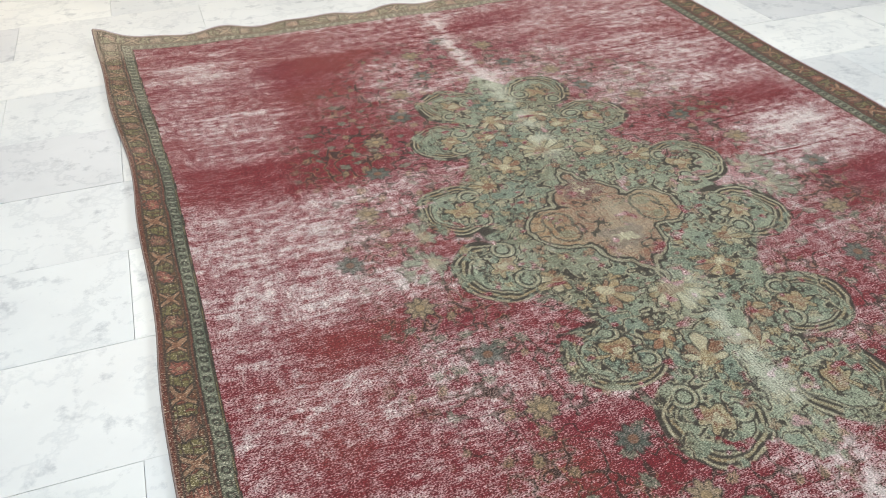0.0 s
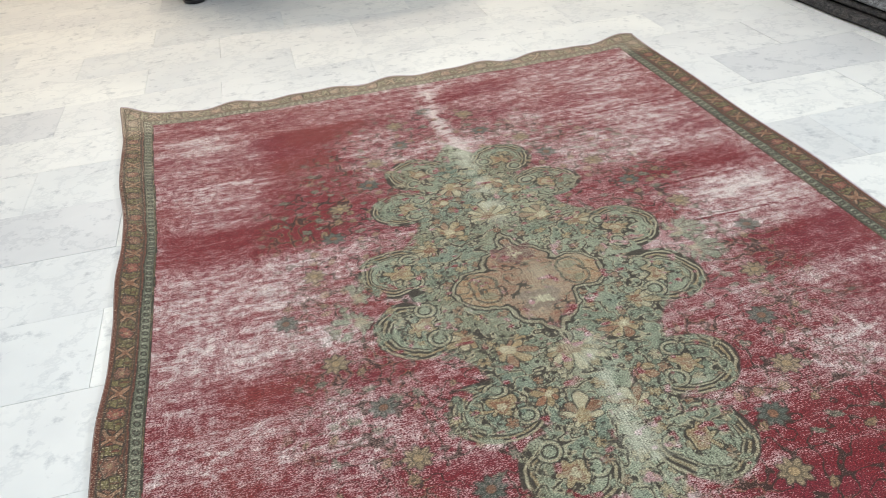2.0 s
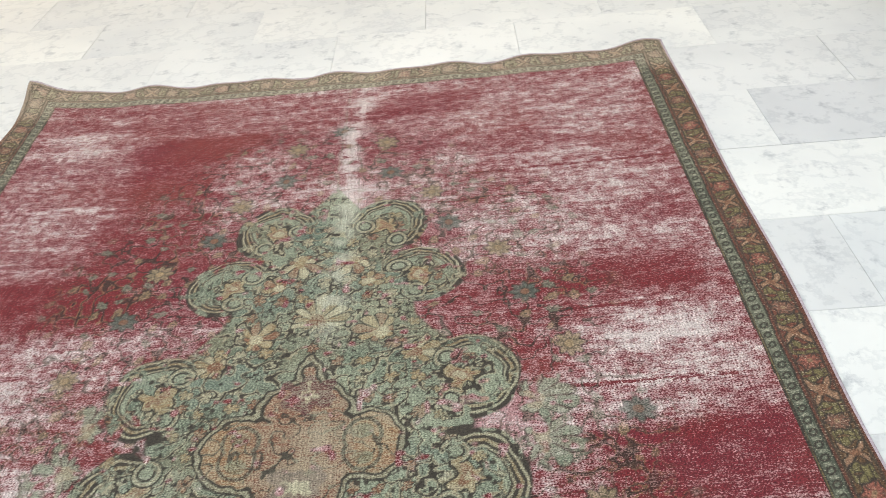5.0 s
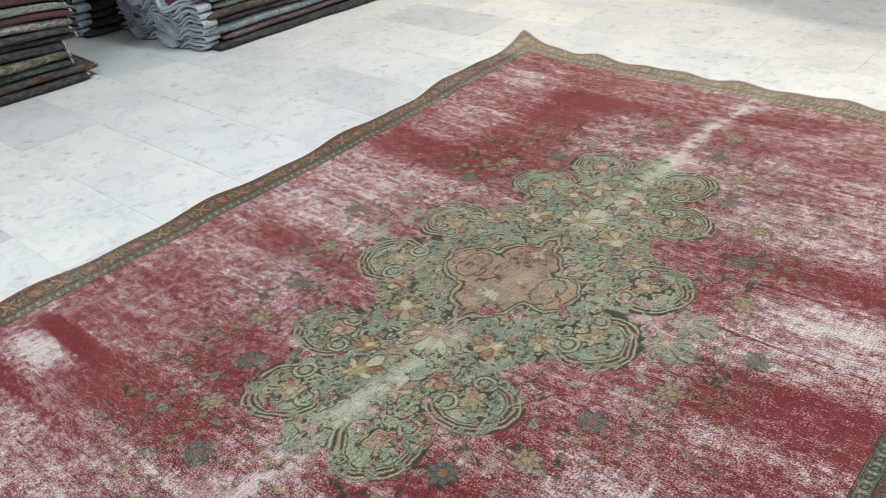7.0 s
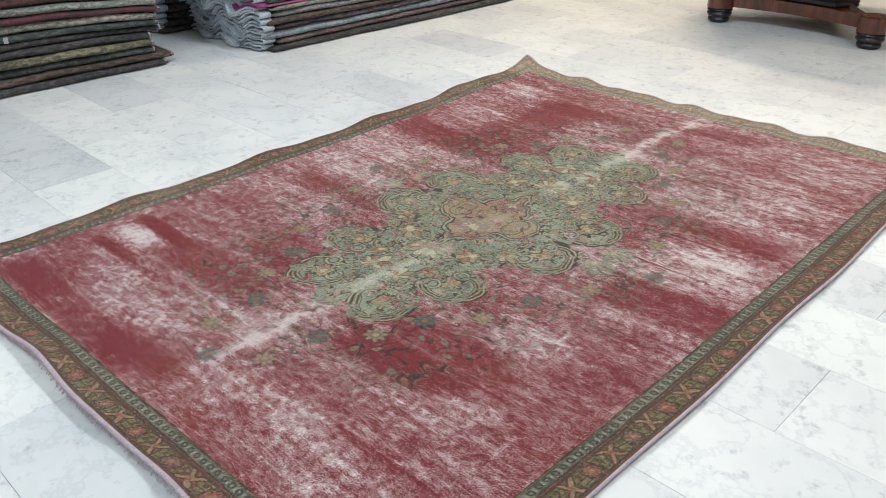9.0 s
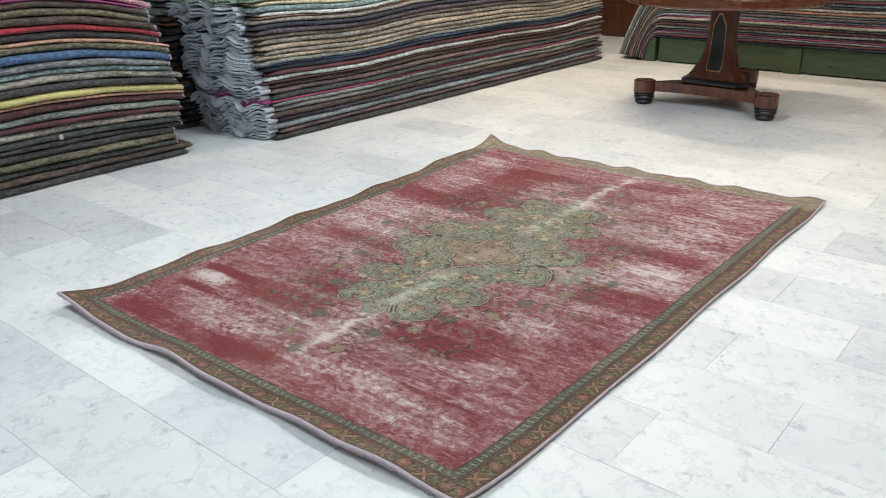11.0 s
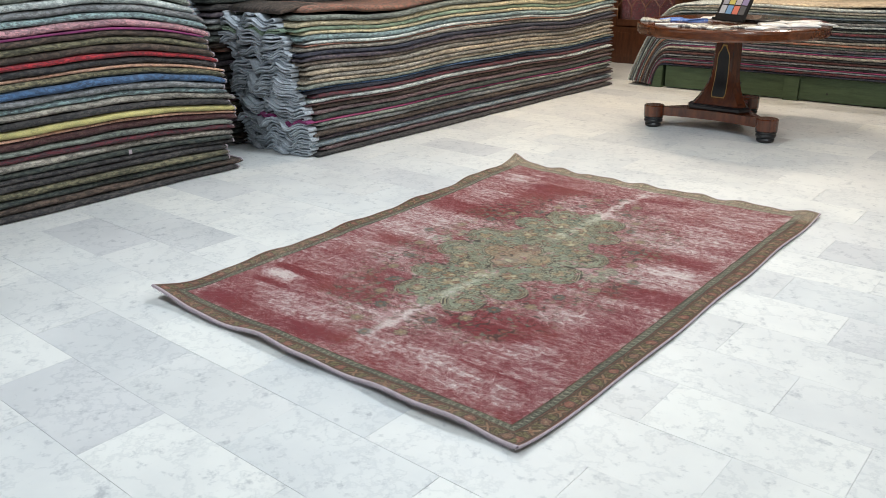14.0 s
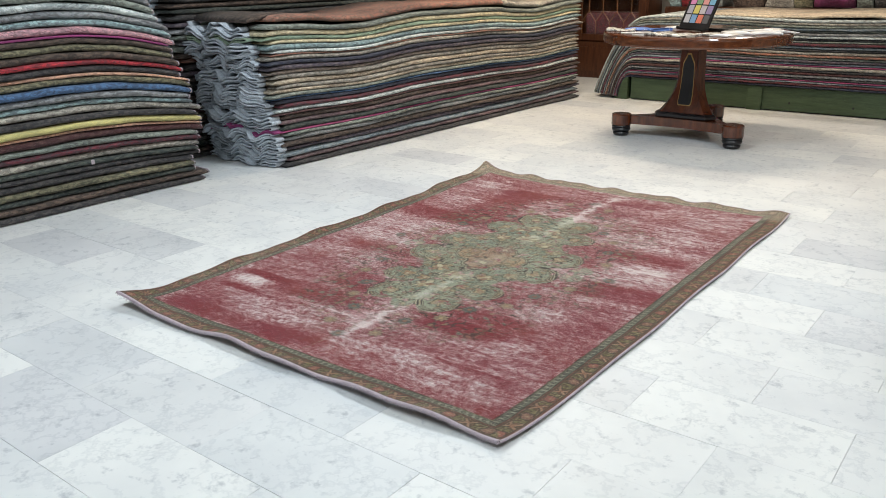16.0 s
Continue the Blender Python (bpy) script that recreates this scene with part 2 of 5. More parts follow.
def rug_place(u, v):
    """World x, y, z of the pile at u across and v along (metres on the rug), with lifted and rippled edges."""
    q, p = v / RUG_L, u / RUG_W
    left_x = 0.058 * (1 - step(1.7, 2.85, v))
    right_x = 1.948 + 0.034 * (1 - np.exp(-v / 0.3)) + 0.017 * v
    x = right_x * p + left_x * np.exp(-u / 0.35)
    y = 0.010 + (2.820 + 0.075 * np.exp(-u / 0.33) + 0.022 * step(1.6, 1.95, u)) * q
    near, far = np.exp(-v / 0.07), np.exp(-(RUG_L - v) / 0.06)
    left, right = np.exp(-u / 0.07), np.exp(-(RUG_W - u) / 0.06)
    z = 0.011 + near * (0.023 + 0.009 * np.sin(u * 8.5 + 0.6) + 0.004 * np.sin(u * 19))
    z = z + far * (0.006 + 0.006 * np.sin(u * 20.5) + 0.004 * np.sin(u * 33 + 1))
    z = z + left * (0.012 + 0.006 * np.sin(v * 11 + 1.0) + 0.003 * np.sin(v * 23))
    z = z + right * (0.003 + 0.003 * np.sin(v * 9))
    z = z + 0.020 * np.exp(-(u**2 + (RUG_L - v) ** 2) / 0.003) + 0.012 * np.exp(-(u**2 + v**2) / 0.008)
    x = x + 0.004 * left * np.sin(v * 10.3) + 0.004 * right * np.sin(v * 8)
    y = y + 0.006 * near * np.sin(u * 11) + 0.004 * far * np.sin(u * 17)
    return x, y, z


# Worn pale patches and deep red patches: centre u, v, half sizes, strength.
WORN = [(0.30, 2.27, 0.155, 0.34, 0.26), (0.34, 1.58, 0.19, 0.105, 0.55), (0.35, 1.33, 0.20, 0.05, 0.55), (0.27, 1.02, 0.13, 0.07, 0.6),
        (0.29, 0.505, 0.10, 0.038, 1.25), (1.09, 0.46, 0.10, 0.08, 0.55), (1.13, 0.25, 0.09, 0.07, 0.6), (1.55, 0.90, 0.11, 0.10, 0.85),
        (1.55, 0.55, 0.13, 0.05, 0.5), (1.53, 0.25, 0.22, 0.08, 0.6), (1.68, 1.51, 0.18, 0.11, 0.65), (1.75, 1.62, 0.14, 0.05, 0.5),
        (1.50, 1.95, 0.22, 0.10, 0.55), (1.52, 2.20, 0.27, 0.14, 0.4), (1.45, 1.36, 0.10, 0.10, 0.5), (0.28, 2.53, 0.12, 0.07, 0.3),
        (1.72, 2.48, 0.13, 0.10, 0.4), (0.60, 0.30, 0.25, 0.07, 0.3), (1.72, 2.05, 0.15, 0.16, 0.4)]
DEEP = [(0.58, 2.13, 0.125, 0.38, 0.85), (0.35, 1.82, 0.21, 0.085, 0.95), (0.70, 2.45, 0.20, 0.07, 0.5), (1.24, 2.62, 0.12, 0.06, 0.6),
        (1.62, 1.765, 0.20, 0.045, 0.85), (1.74, 1.29, 0.19, 0.085, 0.95), (1.36, 0.61, 0.17, 0.055, 1.5), (1.42, 0.75, 0.20, 0.06, 0.8),
        (0.55, 0.165, 0.40, 0.05, 0.9), (0.90, 0.20, 0.15, 0.05, 0.7), (0.30, 0.21, 0.14, 0.09, 0.5), (0.305, 0.42, 0.105, 0.022, 1.7),
        (0.31, 0.585, 0.15, 0.026, 1.7), (0.65, 0.57, 0.24, 0.07, 0.8), (0.385, 1.18, 0.07, 0.05, 0.7), (1.80, 0.86, 0.06, 0.10, 0.5),
        (0.72, 0.78, 0.12, 0.09, 0.6), (1.70, 1.10, 0.14, 0.04, 0.4)]
MED_U, MED_V = 1.024, 1.402
EDGE_OUT, EDGE_IN = 0.071, 0.105


def cell_flowers(u, v, cell, k, petals=5, size=0.30):
    """One jittered flower in every cell: distance over its petal edge, a random number of its own, and the angle."""
    iu, iv = np.floor(u / cell).astype(int), np.floor(v / cell).astype(int)
    g, h, w = _LAT[k][iv % 256, iu % 256], _LAT[(k + 3) % 8][iv % 256, iu % 256], _LAT[(k + 5) % 8][iv % 256, iu % 256]
    x = u / cell - iu - 0.5 - 0.36 * (g - 0.5)
    y = v / cell - iv - 0.5 - 0.36 * (h - 0.5)
    ca, sa = np.cos(6.28 * w), np.sin(6.28 * w)
    x, y = (x * ca - y * sa) * 1.45, x * sa + y * ca
    a = np.arctan2(y, x)
    r = np.hypot(x, y) / (size * (0.75 + 0.5 * g) * (1 + 0.16 * np.cos((petals + 2) * a) + 0.16 * np.cos(a - 1.5) + 0.10 * np.cos(3 * a)))
    return r, w, a


def rug_colour(u, v):
    """Dyed wool, bare foundation and wear at u, v: field, medallion, sprays, borders."""
    shape = u.shape
    nv_, nu_ = shape

    def c(r, g, b_):
        return np.array([r, g, b_])

    def over(a, b_, k):
        return a + (b_ - a) * np.clip(k, 0, 1)[..., None]

    def around(cu, cv, r):
        """The part of the weave within r of a point."""
        i0, i1 = int((cv - r) / RUG_L * (nv_ - 1)), int((cv + r) / RUG_L * (nv_ - 1)) + 2
        j0, j1 = int((cu - r) / RUG_W * (nu_ - 1)), int((cu + r) / RUG_W * (nu_ - 1)) + 2
        return slice(max(i0, 0), i1), slice(max(j0, 0), j1)

    RED, DEEPRED, PINK, BARE = c(0.165, 0.015, 0.020), c(0.150, 0.008, 0.013), c(0.385, 0.210, 0.215), c(0.60, 0.52, 0.50)
    GREEN, SAGE, TEAL = c(0.135, 0.160, 0.115), c(0.215, 0.235, 0.168), c(0.035, 0.072, 0.064)
    TAN, CREAM, RUST, DARK = c(0.29, 0.205, 0.110), c(0.42, 0.355, 0.235), c(0.20, 0.090, 0.050), c(0.026, 0.020, 0.015)

    # hand-knotted drawing is never quite regular
    ju, jv = 0.012 * (fbm(u * 13, v * 13, 4, 2) - 0.5), 0.012 * (fbm(u * 13 + 40, v * 13, 5, 2) - 0.5)
    wu, wv = u + 2 * ju, v + 2 * jv

    # wear in clouds, in bands and in single threads across the rug
    knot = np.random.RandomState(3).rand(*shape) - 0.5
    threads = fbm(u * 16, v * 140, 4, 3) - 0.5
    wear = 0.53 + 0.46 * (fbm(u * 3.6, v * 6, 2, 4) - 0.5) + 0.34 * (fbm(u * 2.4, v * 32, 6, 3) - 0.5) + 0.42 * threads
    wear = wear + 0.55 * (fbm(u * 60, v * 75, 1, 2) - 0.5) + 0.20 * (fbm(u * 17, v * 26, 0, 2) - 0.5) + 0.35 * knot
    ragged = 0.10 * (fbm(u * 4, v * 70, 3, 3) - 0.5) + 0.05 * (fbm(u * 14, v * 14, 5, 2) - 0.5)
    lift = 0.02 * (fbm(u * 10, v * 10, 7, 3) - 0.5)
    for patches, sign in ((WORN, 0.26), (DEEP, -0.36)):
        for cu, cv, su, sv, k in patches:
            w_ = around(cu, cv, max(su, sv) * 1.5 + 0.08)
            soft = min(0.030, 0.4 * sv)
            x, y = np.abs(u[w_] - cu + ragged[w_]) - su, np.abs(v[w_] - cv + lift[w_]) - sv
            wear[w_] += sign * k * step(0.06, -0.06, x) * step(soft, -soft, y)
    mid = 1.05 + 0.035 * step(2.4, 2.85, v) + 0.008 * np.sin(v * 7)
    fold = np.exp(-((u - mid + 0.03 * (fbm(u * 9, v * 11, 1, 3) - 0.5)) / 0.030) ** 2) * step(0.28, 0.60, fbm(u * 26, v * 34, 5, 3))
    fold = fold * np.interp(v, [0.2, 0.3, 0.5, 0.8, 1.05, 1.2, 1.6, 1.75, 1.95, 2.2, 2.4, 2.86], [0, 0.5, 0.9, 0.75, 0.7, 0.1, 0.1, 0.75, 0.6, 1.0, 0.8, 0.85])

    dye = over(np.broadcast_to(RED, (*shape, 3)), DEEPRED, step(0.3, 0.0, wear))
    dye = over(dye, c(0.200, 0.038, 0.027), 0.4 * step(0.55, 0.75, fbm(u * 3, v * 4, 4, 3)))
    dye = over(dye, c(0.155, 0.016, 0.030), 0.4 * step(0.52, 0.7, fbm(u * 4 + 9, v * 5, 0, 3)))
    pale = over(np.broadcast_to(PINK, (*shape, 3)), BARE, step(0.55, 1.05, wear))

    # sprays round the medallion: thin stepped vines, small leaves and flowers
    du, dv = u - MED_U, v - MED_V
    halo = np.abs(du / 0.66) ** 2.2 + np.abs(dv / 1.12) ** 2.2
    inhalo = step(1.08, 0.72, halo + 0.5 * (fbm(u * 7, v * 7, 6, 2) - 0.5))
    vine = np.abs(fbm(wu * 30, wv * 30, 6, 2) - 0.5)
    vine2 = np.abs(fbm(u * 52, v * 52, 2, 2) - 0.5)
    twig = step(0.40, 0.52, fbm(u * 8, v * 8, 3, 2))
    dye = over(dye, c(0.030, 0.018, 0.012), 0.9 * inhalo * step(0.040, 0.028, vine))
    dye = over(dye, TAN * 0.85, 0.65 * inhalo * step(0.075, 0.060, vine) * step(0.038, 0.046, vine) * twig)
    dye = over(dye, c(0.07, 0.035, 0.022), 0.7 * inhalo * step(0.045, 0.024, vine2) * twig)
    pale = over(pale, c(0.12, 0.085, 0.065), 0.75 * inhalo * step(0.038, 0.024, vine))
    pale = over(pale, c(0.15, 0.105, 0.08), 0.6 * inhalo * step(0.042, 0.020, vine2) * twig)
    r, w, a = cell_flowers(wu, wv, 0.046, 1, 5, 0.27)
    some = inhalo * (w < 0.42)
    petal = np.where((w < 0.2)[..., None], TAN, SAGE * 0.9)
    dye = over(dye, DARK * 2.2, 0.75 * some * step(1.25, 1.1, r))
    dye = over(dye, petal, 0.6 * some * step(1.0, 0.9, r))
    dye = over(dye, DARK * 2, 0.7 * some * step(0.4, 0.3, r))
    pale = over(pale, c(0.22, 0.16, 0.13), 0.5 * some * step(1.25, 1.1, r) * step(0.9, 1.0, r))
    pale = over(pale, petal * 1.35, 0.4 * some * step(1.0, 0.9, r))

    # rosettes
    for fu, fv, green in ((0.28, 0.615, 1), (0.235, 0.75, 0), (0.135, 0.855, 1), (0.12, 1.01, 0), (0.0, 1.09, 1), (0.385, 0.50, 0), (0.425, 0.345, 1), (0.595, 0.0, 1), (0.50, 0.18, 0)):
        for cu, cv in {(MED_U + su * fu, MED_V + sv * fv) for su in (-1, 1) for sv in (-1, 1)}:
            w_ = around(cu, cv, 0.055)
            x, y = u[w_] - cu + ju[w_], v[w_] - cv + jv[w_]
            r, a = np.hypot(x, y), np.arctan2(y, x)
            rim = 0.026 + 0.005 * np.cos(8 * a)
            petal = (c(0.085, 0.105, 0.085), c(0.26, 0.20, 0.12))[1 - green]
            for layer, ink, body in ((dye, 0.85, petal), (pale, 0.5, petal * 1.7)):
                t_ = over(layer[w_], DARK * 1.8, ink * step(rim + 0.006, rim + 0.003, r))
                t_ = over(t_, body, ink * step(rim + 0.001, rim - 0.002, r))
                t_ = over(t_, DARK * 1.6, 0.8 * ink * step(0.55, 0.95, -np.cos(8 * a)) * step(0.012, 0.015, r) * step(rim + 0.004, rim, r))
                t_ = over(t_, DARK * 2, 0.8 * ink * step(0.0145, 0.012, r))
                layer[w_] = over(t_, (TAN, RUST)[green] * 1.2, ink * step(0.011, 0.008, r))

    # medallion: ground, stems, flowers
    half = np.interp(np.abs(dv), [0, 0.2, 0.3, 0.45, 0.55, 0.66, 0.80], [0.31, 0.275, 0.205, 0.175, 0.13, 0.085, 0.0])
    inside = step(0.006, -0.006, np.abs(du + ju) - half)
    med = over(np.broadcast_to(GREEN, (*shape, 3)), SAGE, 0.85 * step(0.35, 0.65, fbm(u * 9, v * 12, 3, 3)))
    med = over(med, c(0.125, 0.165, 0.135), 0.6 * step(0.5, 0.7, fbm(u * 7, v * 9, 0, 3)))
    med = over(med, c(0.16, 0.125, 0.07), 0.5 * step(0.55, 0.72, fbm(u * 6, v * 6, 1, 3)))
    med = over(med, TEAL, 0.85 * np.exp(-((u - 0.99) / 0.07) ** 2 - ((v - 2.02) / 0.06) ** 2))
    stem = np.abs(fbm(wu * 36, wv * 36, 0, 2) - 0.5)
    med = over(med, CREAM * 0.8, 0.8 * step(0.090, 0.078, stem))
    med = over(med, DARK * 1.4, 0.95 * step(0.040, 0.030, stem))
    draw = np.abs(fbm(wu * 64, wv * 64, 2, 2) - 0.5)
    med = over(med, DARK * 1.4, 0.85 * step(0.050, 0.030, draw) * step(0.46, 0.54, fbm(u * 14, v * 14, 7, 2)))
    r, w, a = cell_flowers(wu, wv, 0.050, 2, 5, 0.31)
    has = (w < 0.62) * 1.0
    fill = np.where((w < 0.2)[..., None], RUST * 1.2, np.where((w > 0.42)[..., None], CREAM * 0.85, TAN * 1.1))
    med = over(med, DARK * 1.4, 0.9 * has * step(1.20, 1.10, r))
    med = over(med, fill, 0.9 * has * step(1.02, 0.95, r))
    med = over(med, DARK * 1.6, 0.8 * has * step(0.45, 0.85, -np.cos(5 * a)) * step(0.25, 0.4, r) * step(1.05, 0.9, r))
    r2, w2, _ = cell_flowers(u, v, 0.021, 4, 3, 0.27)
    med = over(med, DARK, 0.85 * (w2 < 0.36) * step(1.1, 0.8, r2))

    def lotus(fu, fv, size, turn, petals, tones):
        """A fan of outlined petals, mirrored into all quarters of the medallion."""
        for su in ((-1, 1) if fu else (1,)):
            for sv in (-1, 1):
                cu, cv = MED_U + su * fu, MED_V + sv * fv
                w_ = around(cu, cv, size * 1.4)
                x, y = (u[w_] - cu + ju[w_]) * su, (v[w_] - cv + jv[w_]) * sv
                a = (np.arctan2(y, x) - turn + math.pi) % (2 * math.pi) - math.pi
                r = np.hypot(x, y) / size + 0.5 * (fbm(u[w_] * 40, v[w_] * 40, 6, 2) - 0.5)
                pet = a * petals / (2 * math.pi)
                rim = (0.42 + 0.58 * np.clip(np.cos(a * 0.75), 0, 1)) * (0.72 + 0.28 * np.abs(np.cos(math.pi * pet)))
                tone = np.where((np.round(pet) % 2 == 0)[..., None], tones[0], tones[1])
                t_ = over(med[w_], DARK * 1.6, 0.85 * step(rim + 0.09, rim + 0.04, r))
                t_ = over(t_, tone, 0.95 * step(rim + 0.02, rim - 0.05, r))
                t_ = over(t_, DARK * 1.6, 0.85 * step(0.36, 0.44, np.abs(pet - np.round(pet))) * step(0.2, 0.3, r) * step(rim + 0.05, rim - 0.02, r))
                med[w_] = over(t_, tones[2], step(0.26, 0.2, r))
                inside[w_] = np.maximum(inside[w_], 0.8 * step(rim + 0.09, rim + 0.04, r) * step(0.30, 0.48, fbm(u[w_] * 36, v[w_] * 36, 0, 2)))

    lotus(0.0, 0.30, 0.085, math.pi / 2, 14, (CREAM, TAN * 0.9, RUST))
    lotus(0.13, 0.26, 0.060, 2.2, 9, (TAN * 1.15, RUST * 1.2, CREAM))
    lotus(0.06, 0.50, 0.062, -1.9, 9, (CREAM, RUST * 1.1, TAN))
    lotus(0.20, 0.19, 0.050, 0.4, 9, (TAN, CREAM * 0.9, RUST))
    lotus(0.10, 0.42, 0.042, 0.6, 7, (RUST * 1.3, TAN, CREAM))
    lotus(0.42, 0.045, 0.078, 0.35, 11, (SAGE, GREEN * 1.4, CREAM * 0.8))

    # scrolled lobes: parallel outlined bands that curl in at their ends
    for lu, lv, ru, rv, out in ((0.135, 0.625, 0.092, 0.105, 0.95), (0.212, 0.430, 0.098, 0.092, 0.35), (0.300, 0.118, 0.098, 0.108, 0.10)):
        for su in (-1, 1):
            for sv in (-1, 1):
                cu, cv = MED_U + su * lu, MED_V + sv * lv
                w_ = around(cu, cv, 0.15)
                x, y = (u[w_] - cu + 1.3 * ju[w_]) * su / ru, (v[w_] - cv + 1.3 * jv[w_]) * sv / rv
                r = np.hypot(x, y)
                a = (np.arctan2(y, x) - out + math.pi) % (2 * math.pi) - math.pi
                inside[w_] = np.maximum(inside[w_], step(1.04, 0.98, r))
                t_ = med[w_]
                # a flower and leaves in the eye of the scroll
                fr = (np.hypot(x + 0.12, y + 0.05) + 0.35 * (fbm(u[w_] * 42, v[w_] * 42, 1, 2) - 0.5)) / (0.29 * (1 + 0.28 * np.cos(5 * a + lu * 40) + 0.12 * np.cos(3 * a)))
                t_ = over(t_, DARK * 1.2, 0.95 * step(1.22, 1.08, fr))
                t_ = over(t_, TAN * 1.1, 0.9 * step(0.98, 0.90, fr))
                t_ = over(t_, RUST * 1.1, 0.9 * step(0.60, 0.50, fr))
                t_ = over(t_, CREAM * 0.9, 0.9 * step(0.28, 0.2, fr))
                s = r - 0.05 * a + 0.13 * (fbm(u[w_] * 30, v[w_] * 30, 5, 2) - 0.5)
                arc_ = step(2.35, 2.0, np.abs(a)) * step(0.50, 0.54, r) * step(1.12, 1.08, r)
                lines = over(np.broadcast_to(SAGE, t_.shape), DARK * 1.2, step(0.955, 0.975, s))
                for at, wide, tone in ((0.915, 0.034, CREAM * 0.8), (0.795, 0.034, TAN * 0.95), (0.685, 0.028, CREAM * 0.65)):
                    lines = over(lines, DARK * 1.6, step(wide + 0.036, wide + 0.024, np.abs(s - at)))
                    lines = over(lines, tone, step(wide, wide - 0.015, np.abs(s - at)))
                broken = step(0.36, 0.50, fbm(u[w_] * 44, v[w_] * 44, 3, 2))
                t_ = over(t_, lines, 0.95 * arc_ * (0.12 + 0.88 * broken))
                for end in (-1, 1):
                    ex, ey = 0.62 * math.cos(out + end * 2.2), 0.62 * math.sin(out + end * 2.2)
                    k_ = np.hypot(x - ex, y - ey) / 0.30
                    ringed = over(np.broadcast_to(SAGE, t_.shape), DARK * 1.2, step(0.82, 0.88, k_) + step(0.62, 0.56, k_) * step(0.40, 0.46, k_))
                    ringed = over(ringed, CREAM * 0.8, step(0.62, 0.66, k_) * step(0.84, 0.80, k_))
                    t_ = over(t_, ringed, 0.9 * step(1.0, 0.95, k_) * broken)
                med[w_] = t_

    # centre: brown quatrefoil with wine flowers
    qv = dv + 0.027
    au, av = np.abs(du + ju), np.abs(qv + jv)
    quat = np.minimum(np.hypot((au - 0.115) / 0.066, av / 0.072), np.hypot(au / 0.078, (av - 0.085) / 0.080))
    quat = np.minimum(quat, np.minimum(au / 0.10 + av / 0.22 + 0.02, np.hypot(au / 0.118, av / 0.10)))
    quat = quat * 1.06 + 0.34 * (fbm(u * 30, v * 30, 5, 2) - 0.5)
    med = over(med, DARK * 1.2, 0.95 * step(1.27, 1.23, quat))
    med = over(med, CREAM * 0.65, 0.85 * step(1.20, 1.16, quat))
    med = over(med, DARK * 1.3, 0.95 * step(1.10, 1.06, quat))
    heart = over(np.broadcast_to(c(0.235, 0.100, 0.060), (*shape, 3)), c(0.30, 0.165, 0.08), 0.8 * step(0.07, 0.11, au))
    heart = over(heart, DARK * 1.6, 0.85 * step(0.044, 0.028, stem))
    heart = over(heart, c(0.12, 0.115, 0.07), 0.7 * step(0.9, 0.75, np.hypot((au - 0.11) / 0.024, (av - 0.03) / 0.018)))
    heart = over(heart, c(0.33, 0.20, 0.13), 0.35 * step(0.45, 0.6, fbm(u * 16, v * 16, 6, 2)))
    med = over(med, heart, step(1.02, 0.97, quat))
    for sv in (-1, 1):
        cv = MED_V - 0.005 + sv * 0.105
        an = np.arctan2(v - cv, du)
        wine = np.hypot(du / 0.052, (v - cv) / 0.042) + 0.14 * np.cos(6 * an) + 0.9 * (fbm(u * 45, v * 45, 3, 2) - 0.5)
        med = over(med, c(0.12, 0.032, 0.036), 0.85 * step(1.0, 0.9, wine))
        med = over(med, CREAM * 1.05, 0.85 * step(0.5, 0.3, wine))
    scroll = np.abs(np.hypot((au - 0.11) / 0.9, av - 0.02) - 0.036)
    med = over(med, DARK * 2, 0.8 * step(0.0055, 0.003, scroll) * step(1.0, 0.95, quat))
    inside = inside * step(0.18, 0.32, fbm(u * 40, v * 46, 1, 2))
    ink = step(0.075, 0.040, med.mean(-1))
    worn_green = over(np.broadcast_to(SAGE * 1.55, (*shape, 3)), c(0.43, 0.42, 0.33), step(0.6, 1.2, wear))
    worn_green = over(worn_green, med * 1.15, 0.55 + 0 * u)
    worn_green = over(worn_green, DARK * 1.5, 0.95 * ink)
    dye = over(dye, med, inside)
    pale = over(pale, worn_green, inside)
    wear = wear - 0.02 * inside + 0.15 * inside * (fbm(u * 5, v * 7, 4, 3) - 0.4)
    pale = over(pale, np.where((inside > 0.5)[..., None], c(0.44, 0.44, 0.35), BARE), np.clip(1.1 * fold, 0, 0.85))
    wear = wear + 0.75 * fold
    for cu, cv, su, sv, k in ((1.12, 1.70, 0.09, 0.07, 0.5), (1.36, 1.42, 0.09, 0.08, 0.45), (1.05, 1.08, 0.05, 0.05, 0.7), (1.02, 0.73, 0.07, 0.06, 0.45), (1.0, 0.47, 0.05, 0.06, 0.6), (1.02, 1.31, 0.045, 0.04, 0.7), (1.07, 1.40, 0.06, 0.04, 0.4), (1.06, 2.12, 0.05, 0.10, 0.5)):
        wear = wear + k * np.exp(-((u - cu) / su) ** 2 - ((v - cv) / sv) ** 2)
    # darned threads
    for dv0, du0, w0 in ((2.215, 1.62, 0.30), (1.46, 1.65, 0.2), (1.67, 1.55, 0.22), (0.66, 1.50, 0.2), (0.345, 1.62, 0.16), (2.10, 1.45, 0.2)):
        wear = wear - 0.8 * np.exp(-((v - dv0 - 0.01 * np.sin(u * 5)) / 0.005) ** 2) * step(w0, w0 * 0.8, np.abs(u - du0)) * fbm(u * 9, v * 3, 2, 2)

    # borders
    eu, ev = np.minimum(u, RUG_W - u), np.minimum(v, RUG_L - v)
    e = np.minimum(eu, ev) + 0.5 * ju
    run = np.where(eu < ev, v, u)
    inborder = (e < EDGE_IN) * 1.0
